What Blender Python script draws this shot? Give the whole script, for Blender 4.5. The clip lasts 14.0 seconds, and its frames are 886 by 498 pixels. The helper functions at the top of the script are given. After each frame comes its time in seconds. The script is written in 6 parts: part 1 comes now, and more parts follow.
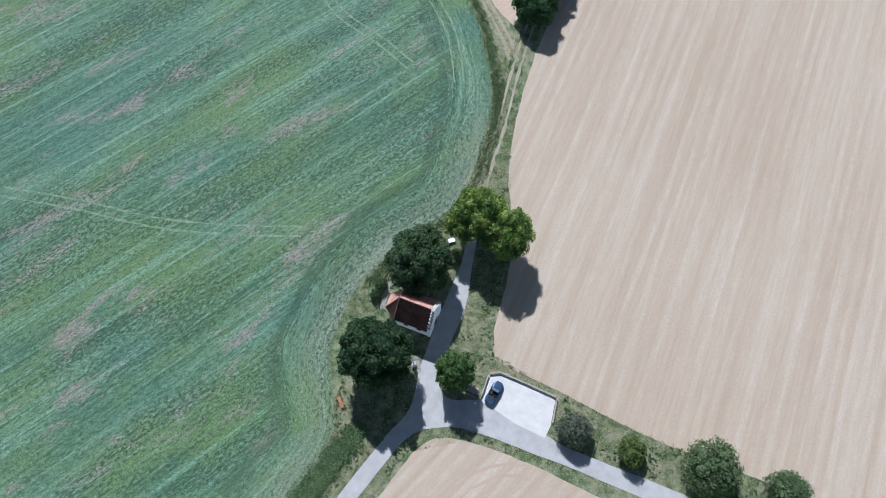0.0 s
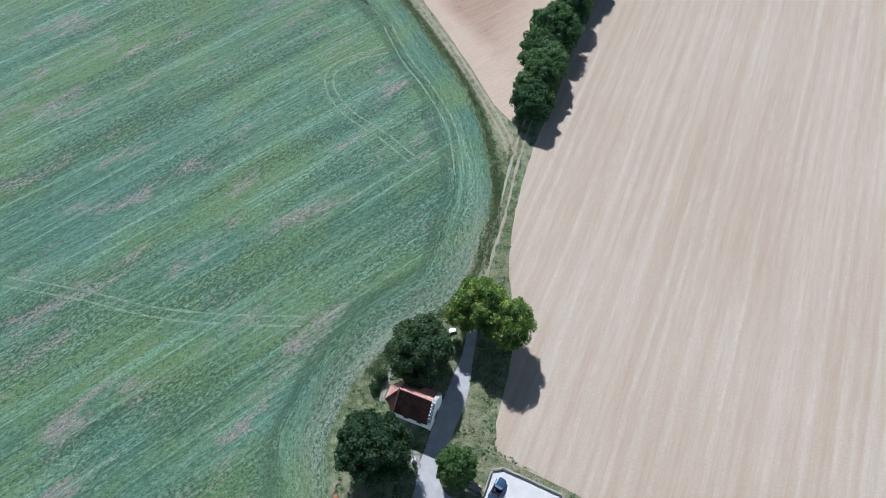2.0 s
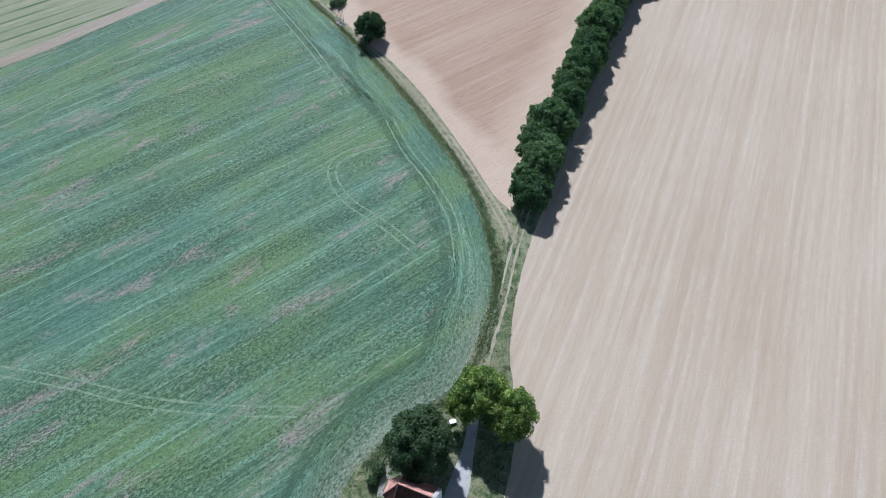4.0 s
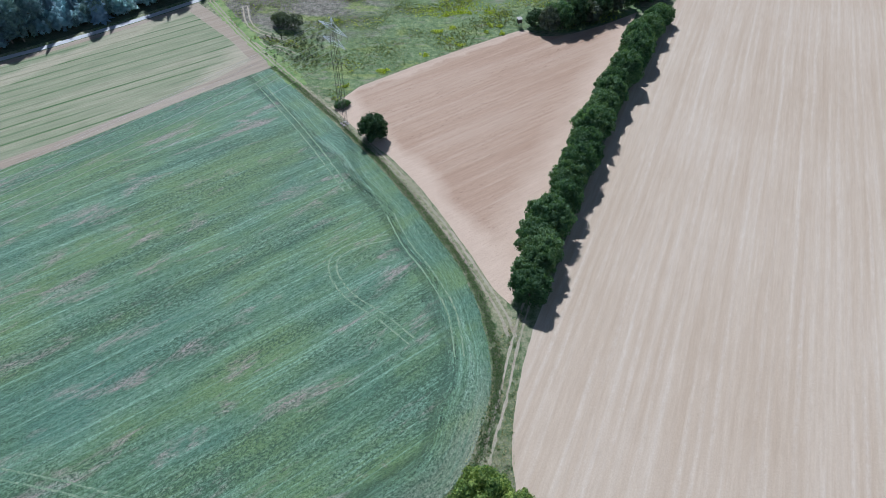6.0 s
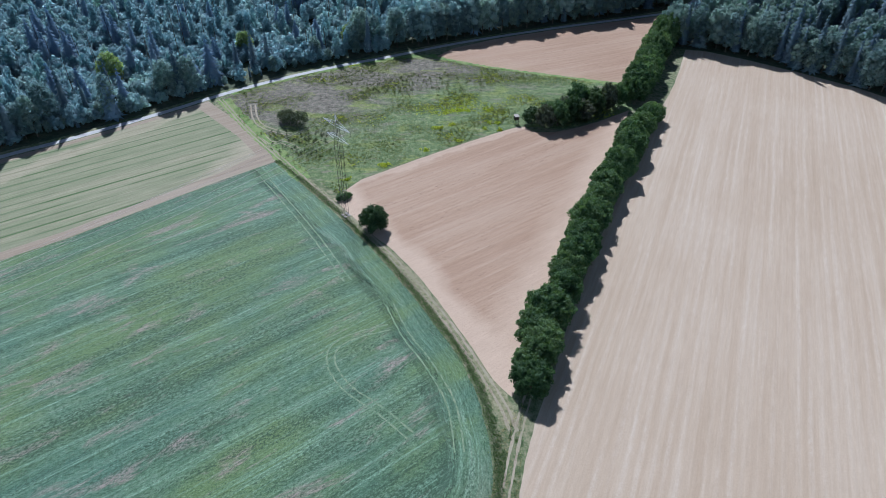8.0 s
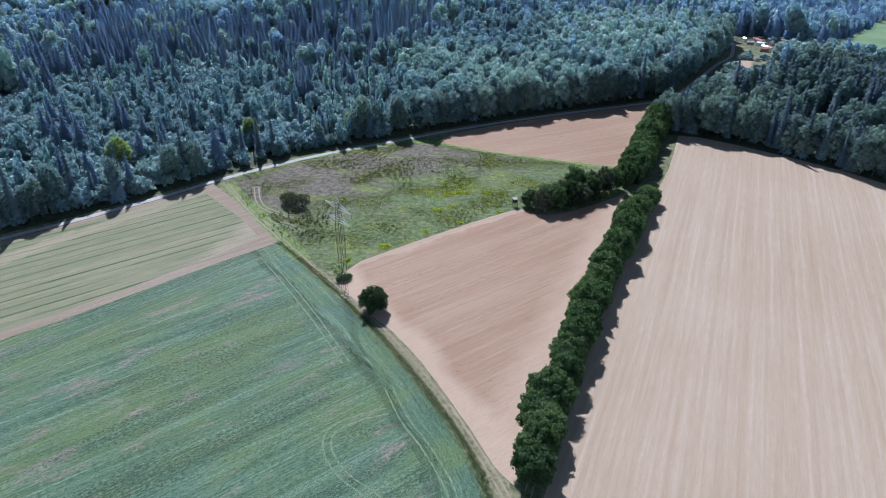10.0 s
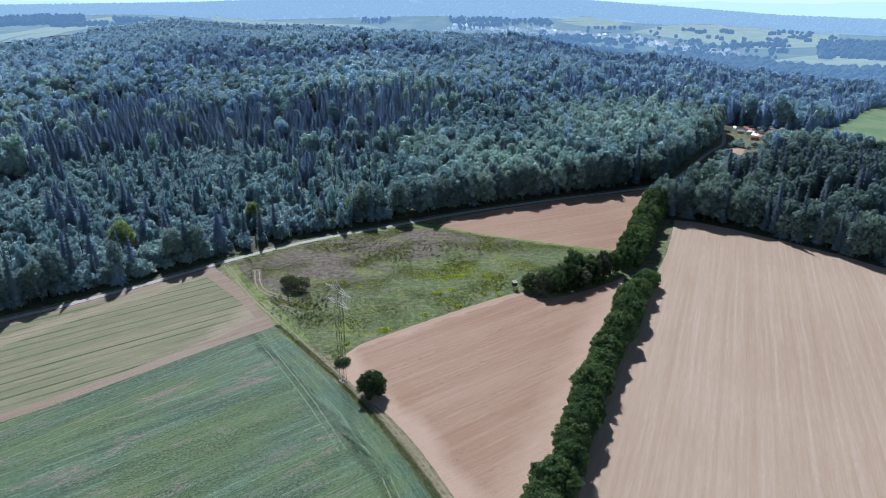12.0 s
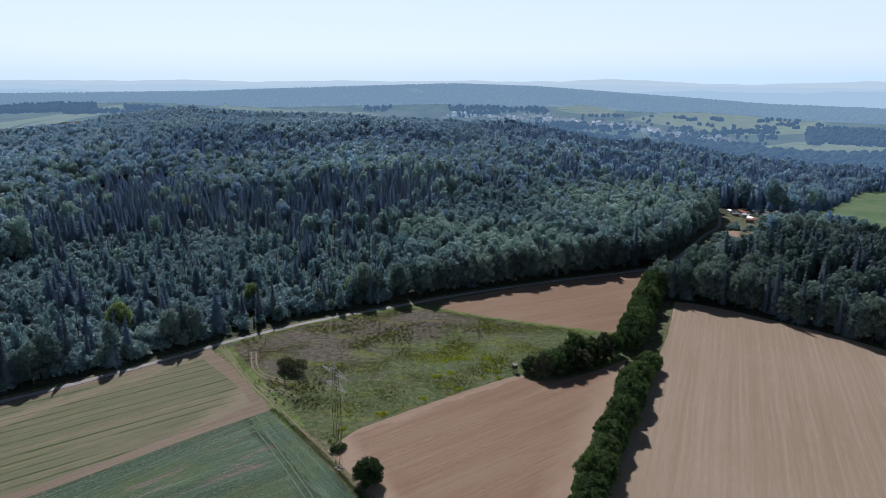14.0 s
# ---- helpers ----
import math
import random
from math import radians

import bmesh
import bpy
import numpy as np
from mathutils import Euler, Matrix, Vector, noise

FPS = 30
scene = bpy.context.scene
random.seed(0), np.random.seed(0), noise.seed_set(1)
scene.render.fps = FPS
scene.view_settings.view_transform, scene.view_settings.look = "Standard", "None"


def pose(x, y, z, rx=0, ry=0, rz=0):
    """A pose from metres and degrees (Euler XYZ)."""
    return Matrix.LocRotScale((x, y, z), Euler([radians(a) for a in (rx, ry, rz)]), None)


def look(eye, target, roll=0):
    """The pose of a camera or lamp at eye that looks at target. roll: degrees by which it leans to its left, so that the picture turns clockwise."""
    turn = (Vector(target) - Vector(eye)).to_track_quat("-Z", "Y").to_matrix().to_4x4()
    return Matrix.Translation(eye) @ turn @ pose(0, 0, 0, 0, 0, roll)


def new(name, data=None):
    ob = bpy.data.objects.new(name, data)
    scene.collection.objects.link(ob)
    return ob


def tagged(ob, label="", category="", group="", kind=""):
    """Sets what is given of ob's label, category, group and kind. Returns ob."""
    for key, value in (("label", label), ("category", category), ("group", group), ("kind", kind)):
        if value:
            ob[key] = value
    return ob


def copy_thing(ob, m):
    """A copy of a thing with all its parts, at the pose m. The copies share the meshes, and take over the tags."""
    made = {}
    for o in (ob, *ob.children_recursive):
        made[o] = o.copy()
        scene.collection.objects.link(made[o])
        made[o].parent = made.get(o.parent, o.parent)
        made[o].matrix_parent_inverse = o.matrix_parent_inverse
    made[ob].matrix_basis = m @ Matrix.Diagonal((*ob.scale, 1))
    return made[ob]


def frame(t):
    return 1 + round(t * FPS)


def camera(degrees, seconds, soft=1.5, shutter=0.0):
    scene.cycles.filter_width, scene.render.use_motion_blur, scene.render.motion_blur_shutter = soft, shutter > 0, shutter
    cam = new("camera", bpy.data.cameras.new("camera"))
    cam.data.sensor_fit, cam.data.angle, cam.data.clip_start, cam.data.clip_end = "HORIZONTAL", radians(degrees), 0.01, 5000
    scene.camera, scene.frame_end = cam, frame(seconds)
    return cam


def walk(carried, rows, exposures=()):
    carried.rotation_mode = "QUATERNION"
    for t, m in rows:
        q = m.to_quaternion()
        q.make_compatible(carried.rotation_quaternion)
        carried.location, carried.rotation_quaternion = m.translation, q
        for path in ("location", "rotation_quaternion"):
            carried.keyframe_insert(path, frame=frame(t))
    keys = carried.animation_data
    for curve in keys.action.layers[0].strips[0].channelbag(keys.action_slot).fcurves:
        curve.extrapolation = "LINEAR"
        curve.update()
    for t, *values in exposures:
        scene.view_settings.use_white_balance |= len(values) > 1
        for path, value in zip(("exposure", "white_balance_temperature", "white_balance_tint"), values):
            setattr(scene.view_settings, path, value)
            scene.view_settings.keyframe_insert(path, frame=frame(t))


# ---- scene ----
cam = camera(68.5, 14.0, soft=0.5)
from mathutils.geometry import tessellate_polygon

PATH = [
    (0.0, -68.40, -0.049, 0.046), (0.5, -66.49, 0.007, -0.011), (1.0, -64.45, 0.048, -0.056),
    (1.5, -62.44, 0.076, -0.090), (2.0, -60.52, 0.093, -0.114), (2.5, -58.62, 0.101, -0.129),
    (5.0, -48.75, 0.061, -0.115), (5.5, -46.66, 0.046, -0.101), (6.0, -44.57, 0.031, -0.084),
    (6.5, -42.50, 0.017, -0.065), (7.0, -40.47, 0.004, -0.045), (7.5, -38.49, -0.008, -0.025),
    (8.0, -36.63, -0.018, -0.004), (10.5, -27.69, -0.038, 0.095), (11.0, -25.85, -0.039, 0.114),
    (11.5, -24.01, -0.040, 0.132), (12.0, -22.18, -0.042, 0.151), (12.5, -20.37, -0.046, 0.169),
    (13.0, -18.56, -0.054, 0.188), (13.5, -16.74, -0.066, 0.209), (14.0, -15.02, -0.085, 0.230),
]
EYE = 110.0
EXPOSURES = [(0.0, 0.44, 5190, 13), (5.0, 0.37, 5130, 13), (8.0, 0.30, 5180, 15), (11.0, 0.32, 5420, 20), (12.5, -0.13, 5680, 20), (14.0, -0.68, 6020, 22)]
walk(cam, [(t, pose(0, 0, EYE, 90 + p, 0, y) @ pose(0, 0, 0, 0, 0, r)) for t, p, y, r in PATH], EXPOSURES)

# ---- light ----
SUN_ELEV, SUN_AZ = radians(45), radians(-14)      # azimuth from +y towards +x
world = bpy.data.worlds.new("sky")
scene.world = world
world.use_nodes = True
wn, wl = world.node_tree.nodes, world.node_tree.links
sky = wn.new("ShaderNodeTexSky")
sky.sky_type, sky.sun_disc = "NISHITA", False
sky.sun_elevation, sky.sun_rotation = SUN_ELEV, SUN_AZ
sky.altitude, sky.air_density, sky.dust_density, sky.ozone_density = 300, 1.0, 0.4, 1.5
wn["Background"].inputs[1].default_value = 0.034
wl.new(sky.outputs[0], wn["Background"].inputs[0])
veil = wn.new("ShaderNodeBackground")                    # summer haze, whitest low over the land
height = wn.new("ShaderNodeSeparateXYZ")
wl.new(wn.new("ShaderNodeTexCoord").outputs["Generated"], height.inputs[0])
thick = wn.new("ShaderNodeMapRange")
thick.inputs["From Min"].default_value, thick.inputs["From Max"].default_value = 0.11, 0.32
thick.inputs["To Min"].default_value, thick.inputs["To Max"].default_value = 1.22, 0.02
thick.interpolation_type = "SMOOTHERSTEP"
wl.new(height.outputs[2], thick.inputs[0])
wl.new(thick.outputs[0], veil.inputs[1])
tone = wn.new("ShaderNodeValToRGB")                      # bluest at the skyline, white above it
wl.new(height.outputs[2], tone.inputs[0])
for stop, (at, shade) in zip((tone.color_ramp.elements[0], tone.color_ramp.elements[1], tone.color_ramp.elements.new(0.03)), ((0.0, (0.56, 0.86, 1.02, 1)), (0.10, (0.98, 1.0, 0.94, 1)), (0.035, (0.76, 0.94, 1.00, 1)))):
    stop.position, stop.color = at, shade
wl.new(tone.outputs[0], veil.inputs[0])
both = wn.new("ShaderNodeAddShader")
wl.new(wn["Background"].outputs[0], both.inputs[0])
wl.new(veil.outputs[0], both.inputs[1])
wl.new(both.outputs[0], wn["World Output"].inputs[0])
sun = new("sun", bpy.data.lights.new("sun", "SUN"))
sun.data.energy, sun.data.angle, sun.data.color = 5.0, radians(0.6), (1.0, 0.95, 0.88)
sun.matrix_basis = look((math.sin(SUN_AZ) * math.cos(SUN_ELEV) * 900, math.cos(SUN_AZ) * math.cos(SUN_ELEV) * 900, math.sin(SUN_ELEV) * 900), (0, 0, 0))


# ---- materials ----
class Nodes:
    """A short way to write node trees."""

    def __init__(self, name, rough=0.85, spec=0.2):
        self.m = bpy.data.materials.new(name)
        self.m.use_nodes = True
        self.t = self.m.node_tree
        self.b = self.t.nodes["Principled BSDF"]
        self.b.inputs["Roughness"].default_value = rough
        self.b.inputs["Specular IOR Level"].default_value = spec

    def put(self, socket, value):
        if isinstance(value, bpy.types.NodeSocket):
            self.t.links.new(value, socket)
        elif isinstance(value, tuple) and len(value) == 3 and socket.type == "RGBA":
            socket.default_value = (*value, 1)
        else:
            socket.default_value = value

    def add(self, kind, out=0, **ins):
        n = self.t.nodes.new("ShaderNode" + kind)
        for k, v in ins.items():
            if k[0] == "i" and k[1:].isdigit():
                self.put(n.inputs[int(k[1:])], v)
            else:
                setattr_safe(n, k, v)
        return n.outputs[out]

    def position(self):
        return self.add("NewGeometry")

    def uv(self):
        return self.add("TexCoord", 2)

    def mapped(self, vec, scale, turn=0.0):
        return self.add("Mapping", i0=vec, i2=(0, 0, turn), i3=scale)

    def noise(self, vec, scale=1.0, detail=4.0, rough=0.55, warp=0.0):
        n = self.t.nodes.new("ShaderNodeTexNoise")
        self.put(n.inputs["Vector"], vec)
        n.inputs["Scale"].default_value, n.inputs["Detail"].default_value = scale, detail
        n.inputs["Roughness"].default_value, n.inputs["Distortion"].default_value = rough, warp
        return n.outputs[0]

    def ramp(self, fac, *stops):
        n = self.t.nodes.new("ShaderNodeValToRGB")
        self.put(n.inputs[0], fac)
        e = n.color_ramp.elements
        while len(e) < len(stops):
            e.new(0.5)
        for k, (p, c) in enumerate(stops):
            e[k].position = p
            e[k].color = (*c, 1) if isinstance(c, tuple) else (c, c, c, 1)
        return n.outputs[0]

    def mix(self, fac, a, b, blend="MIX"):
        n = self.t.nodes.new("ShaderNodeMix")
        n.data_type, n.blend_type = "RGBA", blend
        self.put(n.inputs[0], fac)
        self.put(n.inputs[6], a)
        self.put(n.inputs[7], b)
        return n.outputs[2]

    def math(self, op, a, b=0.0):
        n = self.t.nodes.new("ShaderNodeMath")
        n.operation = op
        self.put(n.inputs[0], a)
        self.put(n.inputs[1], b)
        return n.outputs[0]

    def lines(self, vec, spacing, width, wander=0.0):
        """Thin parallel lines across v, one every so many metres."""
        v = self.add("SeparateXYZ", 1, i0=vec)
        if wander:
            v = self.math("ADD", v, self.math("MULTIPLY", self.noise(self.mapped(vec, (0.02, 0.02, 1)), 1, 2), wander))
        f = self.math("FRACT", self.math("MULTIPLY", v, 1 / spacing))
        d = self.math("ABSOLUTE", self.math("SUBTRACT", f, 0.5))
        return self.ramp(self.math("MULTIPLY", d, spacing), (width * 0.4, 1.0), (min(0.99, width * 1.4), 0.0))

    def done(self, color, height=None, strength=0.4, distance=0.1):
        self.put(self.b.inputs["Base Color"], color)
        if height is not None:
            n = self.t.nodes.new("ShaderNodeBump")
            n.inputs["Strength"].default_value, n.inputs["Distance"].default_value = strength, distance
            self.put(n.inputs["Height"], height)
            self.t.links.new(n.outputs[0], self.b.inputs["Normal"])
        return self.m


def setattr_safe(node, key, value):
    if key == "operation":
        node.operation = value
    elif key == "attribute_name":
        node.attribute_name = value


def plain(name, color, rough=0.6, metal=0.0, spot=0.12, scale=3.0, spec=0.4, bump=0.0):
    n = Nodes(name, rough, spec)
    n.b.inputs["Metallic"].default_value = metal
    co = n.add("TexCoord", 3)
    f = n.noise(co, scale, 6)
    dark = tuple(c * (1 - 2.2 * spot) for c in color)
    light = tuple(min(1, c * (1 + 1.6 * spot)) for c in color)
    return n.done(n.ramp(f, (0.3, dark), (0.7, light)), f if bump else None, bump, 0.02)


def leaf_material(name, base, light, gold=(0.25, 0.19, 0.04), share=0.0, clear=0.3, gloss=0.08, shine=(1.3, 1.5, 0.6), vary=0.35, deep=0.55):
    """Foliage: each leaf spray differs a little, each tree differs more."""
    n = Nodes(name, 0.65, gloss)
    own = n.add("NewGeometry", 8)
    tree = n.add("ObjectInfo", 5)
    tint = n.add("Attribute", 2, attribute_name="tint")
    pos = n.position()
    big = n.noise(pos, 0.35, 3)
    f = n.math("ADD", n.math("ADD", n.math("MULTIPLY", own, vary), 0.175 - vary / 2), n.math("ADD", n.math("MULTIPLY", tint, 0.45), n.math("MULTIPLY", n.math("SUBTRACT", big, 0.35), 0.7)))
    f = n.math("ADD", f, n.math("MULTIPLY", n.math("SUBTRACT", tree, 0.5), 0.3))
    col = n.ramp(f, (0.05, tuple(c * deep for c in base)), (0.42, base), (0.95, light))
    if share:
        col = n.mix(n.ramp(n.noise(pos, 0.5, 3), (1 - share - 0.12, 0.0), (1 - share + 0.04, 1.0)), col, gold)
    n.put(n.b.inputs["Base Color"], col)
    tr = n.t.nodes.new("ShaderNodeBsdfTranslucent")
    n.put(tr.inputs[0], n.mix(1.0, col, shine, "MULTIPLY"))
    mx = n.t.nodes.new("ShaderNodeMixShader")
    mx.inputs[0].default_value = clear
    n.t.links.new(n.b.outputs[0], mx.inputs[1])
    n.t.links.new(tr.outputs[0], mx.inputs[2])
    n.t.links.new(mx.outputs[0], n.t.nodes["Material Output"].inputs[0])
    return n.m


def crop_material():
    """Low green crop in drill rows: u along the rows, v across them, in metres."""
    n = Nodes("green_crop", 0.75, 0.25)
    uv, pos = n.uv(), n.position()
    bands = n.noise(n.mapped(uv, (0.016, 0.17, 1)), 1, 4, 0.6)
    rows = n.noise(n.mapped(uv, (0.020, 0.62, 1)), 1, 4, 0.62, 0.15)
    fine = n.noise(n.mapped(uv, (0.55, 2.0, 1)), 1, 6, 0.72)
    turned = n.math("GREATER_THAN", n.add("SeparateXYZ", 1, i0=uv), 499.0)
    along = n.add("Mapping", i0=pos, i2=(0, 0, -0.652))
    spread = n.mix(turned, n.noise(n.mapped(uv, (0.014, 0.055, 1)), 1, 5, 0.62, 0.4), n.noise(n.mapped(along, (0.014, 0.055, 1)), 1, 5, 0.62, 0.4))
    spread = n.math("ADD", n.math("MULTIPLY", spread, 0.6), n.math("MULTIPLY", n.noise(pos, 0.045, 5, 0.62), 0.4))
    patch = n.noise(n.mapped(uv, (0.045, 0.16, 1)), 1, 6, 0.68, 0.5)
    weedy = n.noise(n.mapped(n.add("Mapping", i0=uv, i1=(310, 70, 0)), (0.018, 0.10, 1)), 1, 5, 0.65, 0.4)
    clod = n.noise(n.mapped(uv, (1.3, 2.1, 1)), 1, 6, 0.78)
    f = n.math("ADD", n.math("MULTIPLY", bands, 0.28), n.math("ADD", n.math("MULTIPLY", rows, 0.27), n.math("MULTIPLY", fine, 0.45)))
    col = n.ramp(f, (0.40, (0.036, 0.072, 0.037)), (0.475, (0.062, 0.118, 0.059)), (0.53, (0.092, 0.160, 0.089)), (0.61, (0.155, 0.213, 0.142)))
    # yellower and darker growth in drifts along the rows
    col = n.mix(n.ramp(spread, (0.475, 0.0), (0.575, 0.85)), col, n.mix(fine, (0.058, 0.104, 0.026), (0.140, 0.205, 0.078)))
    col = n.mix(n.ramp(spread, (0.38, 0.7), (0.47, 0.0)), col, n.mix(fine, (0.032, 0.085, 0.055), (0.085, 0.165, 0.115)))
    line = n.ramp(n.noise(n.mapped(uv, (0.012, 0.42, 1)), 1, 2, 0.5), (0.56, 0.0), (0.60, 0.5), (0.64, 0.0))
    col = n.mix(n.math("MULTIPLY", line, n.ramp(fine, (0.36, 0.4), (0.56, 1.0))), col, (0.205, 0.32, 0.215))
    ridge = n.math("MULTIPLY", n.lines(uv, 2.7, 0.16, 3.0), n.ramp(n.noise(n.mapped(uv, (0.05, 0.4, 1)), 1, 4, 0.7), (0.40, 0.0), (0.62, 0.42)))
    col = n.mix(n.math("MULTIPLY", ridge, n.ramp(fine, (0.36, 0.5), (0.56, 1.0))), col, (0.18, 0.285, 0.20))
    off = n.add("SeparateXYZ", 1, i0=uv)
    furrow = n.math("MULTIPLY", n.lines(n.add("Mapping", i0=uv, i1=(0, 0.5, 0)), 2.7, 0.14, 3.0), n.ramp(n.noise(n.mapped(uv, (0.06, 0.3, 1)), 1, 4, 0.7), (0.42, 0.0), (0.6, 0.6)))
    col = n.mix(n.math("MULTIPLY", furrow, n.math("LESS_THAN", off, 499.0)), col, (0.032, 0.070, 0.034))
    bare = n.math("MULTIPLY", n.ramp(patch, (0.55, 0.0), (0.66, 1.0)), n.ramp(fine, (0.36, 0.3), (0.58, 0.95)))
    bare = n.math("MULTIPLY", bare, n.math("LESS_THAN", off, 499.0))
    col = n.mix(bare, col, n.mix(clod, (0.17, 0.125, 0.105), (0.33, 0.255, 0.225)))
    # the crop thins out along the edge by the chapel
    thin = n.math("MULTIPLY", n.ramp(n.math("MULTIPLY", n.math("SUBTRACT", off, 498.0), 0.05), (0.10, 0.8), (0.24, 0.6), (0.46, 0.0)), n.math("GREATER_THAN", off, 499.0))
    thin = n.math("MULTIPLY", thin, n.ramp(n.math("MULTIPLY", n.add("SeparateXYZ", 1, i0=pos), 0.01), (0.20, 0.75), (0.34, 1.0), (0.62, 0.9), (0.82, 0.0)))
    thin = n.math("MULTIPLY", thin, n.ramp(n.noise(n.mapped(uv, (0.05, 0.9, 1)), 1, 5, 0.7), (0.36, 0.3), (0.60, 1.0)))
    col = n.mix(thin, col, n.mix(fine, (0.15, 0.16, 0.10), (0.30, 0.28, 0.20)))
    # dark weeds standing in belts
    weeds = n.math("MULTIPLY", n.ramp(weedy, (0.48, 0.0), (0.57, 1.0)), n.ramp(clod, (0.42, 1.0), (0.54, 0.0)))
    col = n.mix(n.math("MULTIPLY", weeds, 0.9), col, (0.022, 0.045, 0.020))
    col = n.mix(n.ramp(clod, (0.38, 0.85), (0.48, 0.0)), col, (0.030, 0.068, 0.034))
    col = n.mix(n.ramp(clod, (0.53, 0.0), (0.64, 0.26)), col, (0.23, 0.30, 0.21))
    grain = n.noise(pos, 3.8, 4, 0.85)
    col = n.mix(1.0, col, n.ramp(grain, (0.39, 0.72), (0.5, 1.08), (0.61, 1.52)), "MULTIPLY")
    h = n.math("ADD", n.math("MULTIPLY", fine, 0.9), n.math("ADD", clod, n.math("MULTIPLY", rows, 0.4)))
    m = n.done(col, h, 0.7, 0.3)
    # the turning rows fade into the straight ones
    seen = n.math("ADD", n.math("MULTIPLY", n.math("SUBTRACT", off, 505.0), 0.125), n.math("SUBTRACT", n.noise(n.mapped(uv, (0.10, 0.6, 1)), 1, 5, 0.75), 0.5))
    seen = n.math("MULTIPLY", n.ramp(seen, (0.20, 0.0), (0.75, 1.0)), n.math("GREATER_THAN", off, 499.0))
    mx = n.t.nodes.new("ShaderNodeMixShader")
    n.put(mx.inputs[0], seen)
    n.t.links.new(n.b.outputs[0], mx.inputs[1])
    n.t.links.new(n.t.nodes.new("ShaderNodeBsdfTransparent").outputs[0], mx.inputs[2])
    n.t.links.new(mx.outputs[0], n.t.nodes["Material Output"].inputs[0])
    return m


def tilled_material(name, low, mid, high, rows=0.22, stone=0.5, wide=0.05, drill=3.0, line=None, force=0.35, clods=0.0, rolled=(), grit=0.06):
    """Bare harrowed soil, streaked along the way of work (u). rolled: headlands driven smooth, as (x, y, inward x, inward y, width, amount)."""
    n = Nodes(name, 0.95, 0.1)
    uv, pos = n.uv(), n.position()
    a = n.noise(n.mapped(uv, (0.006, rows, 1)), 1, 5, 0.62)
    b = n.noise(n.mapped(uv, (0.03, 0.9, 1)), 1, 5, 0.65)
    c = n.noise(pos, 0.02, 4, 0.5)
    d = n.noise(pos, 2.4, 6, 0.72)
    w = n.noise(n.mapped(uv, (0.003, wide, 1)), 1, 3, 0.5)
    f = n.math("ADD", n.math("MULTIPLY", a, 0.38), n.math("ADD", n.math("MULTIPLY", b, 0.30), n.math("ADD", n.math("MULTIPLY", c, 0.22), n.math("MULTIPLY", w, 0.10))))
    col = n.ramp(f, (0.34, low), (0.5, mid), (0.68, high))
    wear = n.ramp(n.noise(n.mapped(uv, (0.015, 0.25, 1)), 1, 4, 0.65), (0.40, 0.0), (0.62, force))
    if clods:
        # loose clods thrown up along the drill lines
        wear = n.math("MULTIPLY", wear, n.ramp(n.noise(n.mapped(uv, (0.5, 1.2, 1)), 1, 5, 0.75), (0.40, 0.35), (0.60, 1.0)))
        spots = n.ramp(n.noise(n.mapped(uv, (0.35, 0.9, 1)), 1.0, 6, 0.8), (0.56, 0.0), (0.66, abs(clods)))
        spots = n.math("MULTIPLY", spots, n.ramp(n.noise(n.mapped(uv, (0.012, 0.16, 1)), 1, 4, 0.6), (0.46, 0.0), (0.58, 1.0)))
        col = n.mix(spots, col, line)
    col = n.mix(n.math("MULTIPLY", n.lines(uv, drill, 0.5, 1.5), wear), col, line or tuple(min(1, v * 1.12) for v in high))
    if rolled:
        # rolled smooth and paler along the headlands
        wave = n.math("MULTIPLY", n.math("SUBTRACT", n.noise(pos, 0.06, 4, 0.6), 0.5), 9.0)
        for x, y, nx, ny, width, amount in rolled:
            way = n.add("VectorMath", 1, operation="DOT_PRODUCT", i0=n.add("VectorMath", 0, operation="SUBTRACT", i0=pos, i1=(x, y, 0)), i1=(nx, ny, 0))
            near = n.ramp(n.math("MULTIPLY", n.math("ADD", n.math("ABSOLUTE", way), wave), 0.5 / width), (0.36, amount), (0.62, 0.0))
            col = n.mix(near, col, tuple(v * 1.06 for v in high))
    col = n.mix(n.ramp(d, (0.30, stone), (0.46, 0.0)), col, tuple(v * 0.62 for v in low))
    grain = n.noise(n.mapped(uv, (0.16, 1.7, 1)), 1, 5, 0.7)
    col = n.mix(1.0, col, n.ramp(grain, (0.36, 1 - grit), (0.5, 1.0), (0.64, 1 + grit)), "MULTIPLY")
    dust = n.noise(pos, 2.8, 4, 0.85)
    col = n.mix(1.0, col, n.ramp(dust, (0.34, 0.92), (0.5, 1.0), (0.66, 1.09)), "MULTIPLY")
    h = n.math("ADD", n.math("MULTIPLY", b, 0.5), d)
    return n.done(col, h, 0.12, 0.12)


def grass_material(name, a, b, c, straw=(0.28, 0.24, 0.13), dry=0.5, scale=0.35):
    n = Nodes(name, 0.9, 0.15)
    pos = n.position()
    big, mid, fine = n.noise(pos, 0.05, 4), n.noise(pos, scale, 6, 0.65), n.noise(pos, 3.2, 6, 0.75)
    col = n.ramp(n.math("ADD", n.math("MULTIPLY", mid, 0.55), n.math("MULTIPLY", fine, 0.45)), (0.40, a), (0.5, b), (0.60, c))
    col = n.mix(n.ramp(n.math("ADD", n.math("MULTIPLY", big, 0.5), n.math("MULTIPLY", mid, 0.5)), (0.44, 0.0), (0.62, dry)), col, straw)
    return n.done(col, fine, 0.6, 0.25)


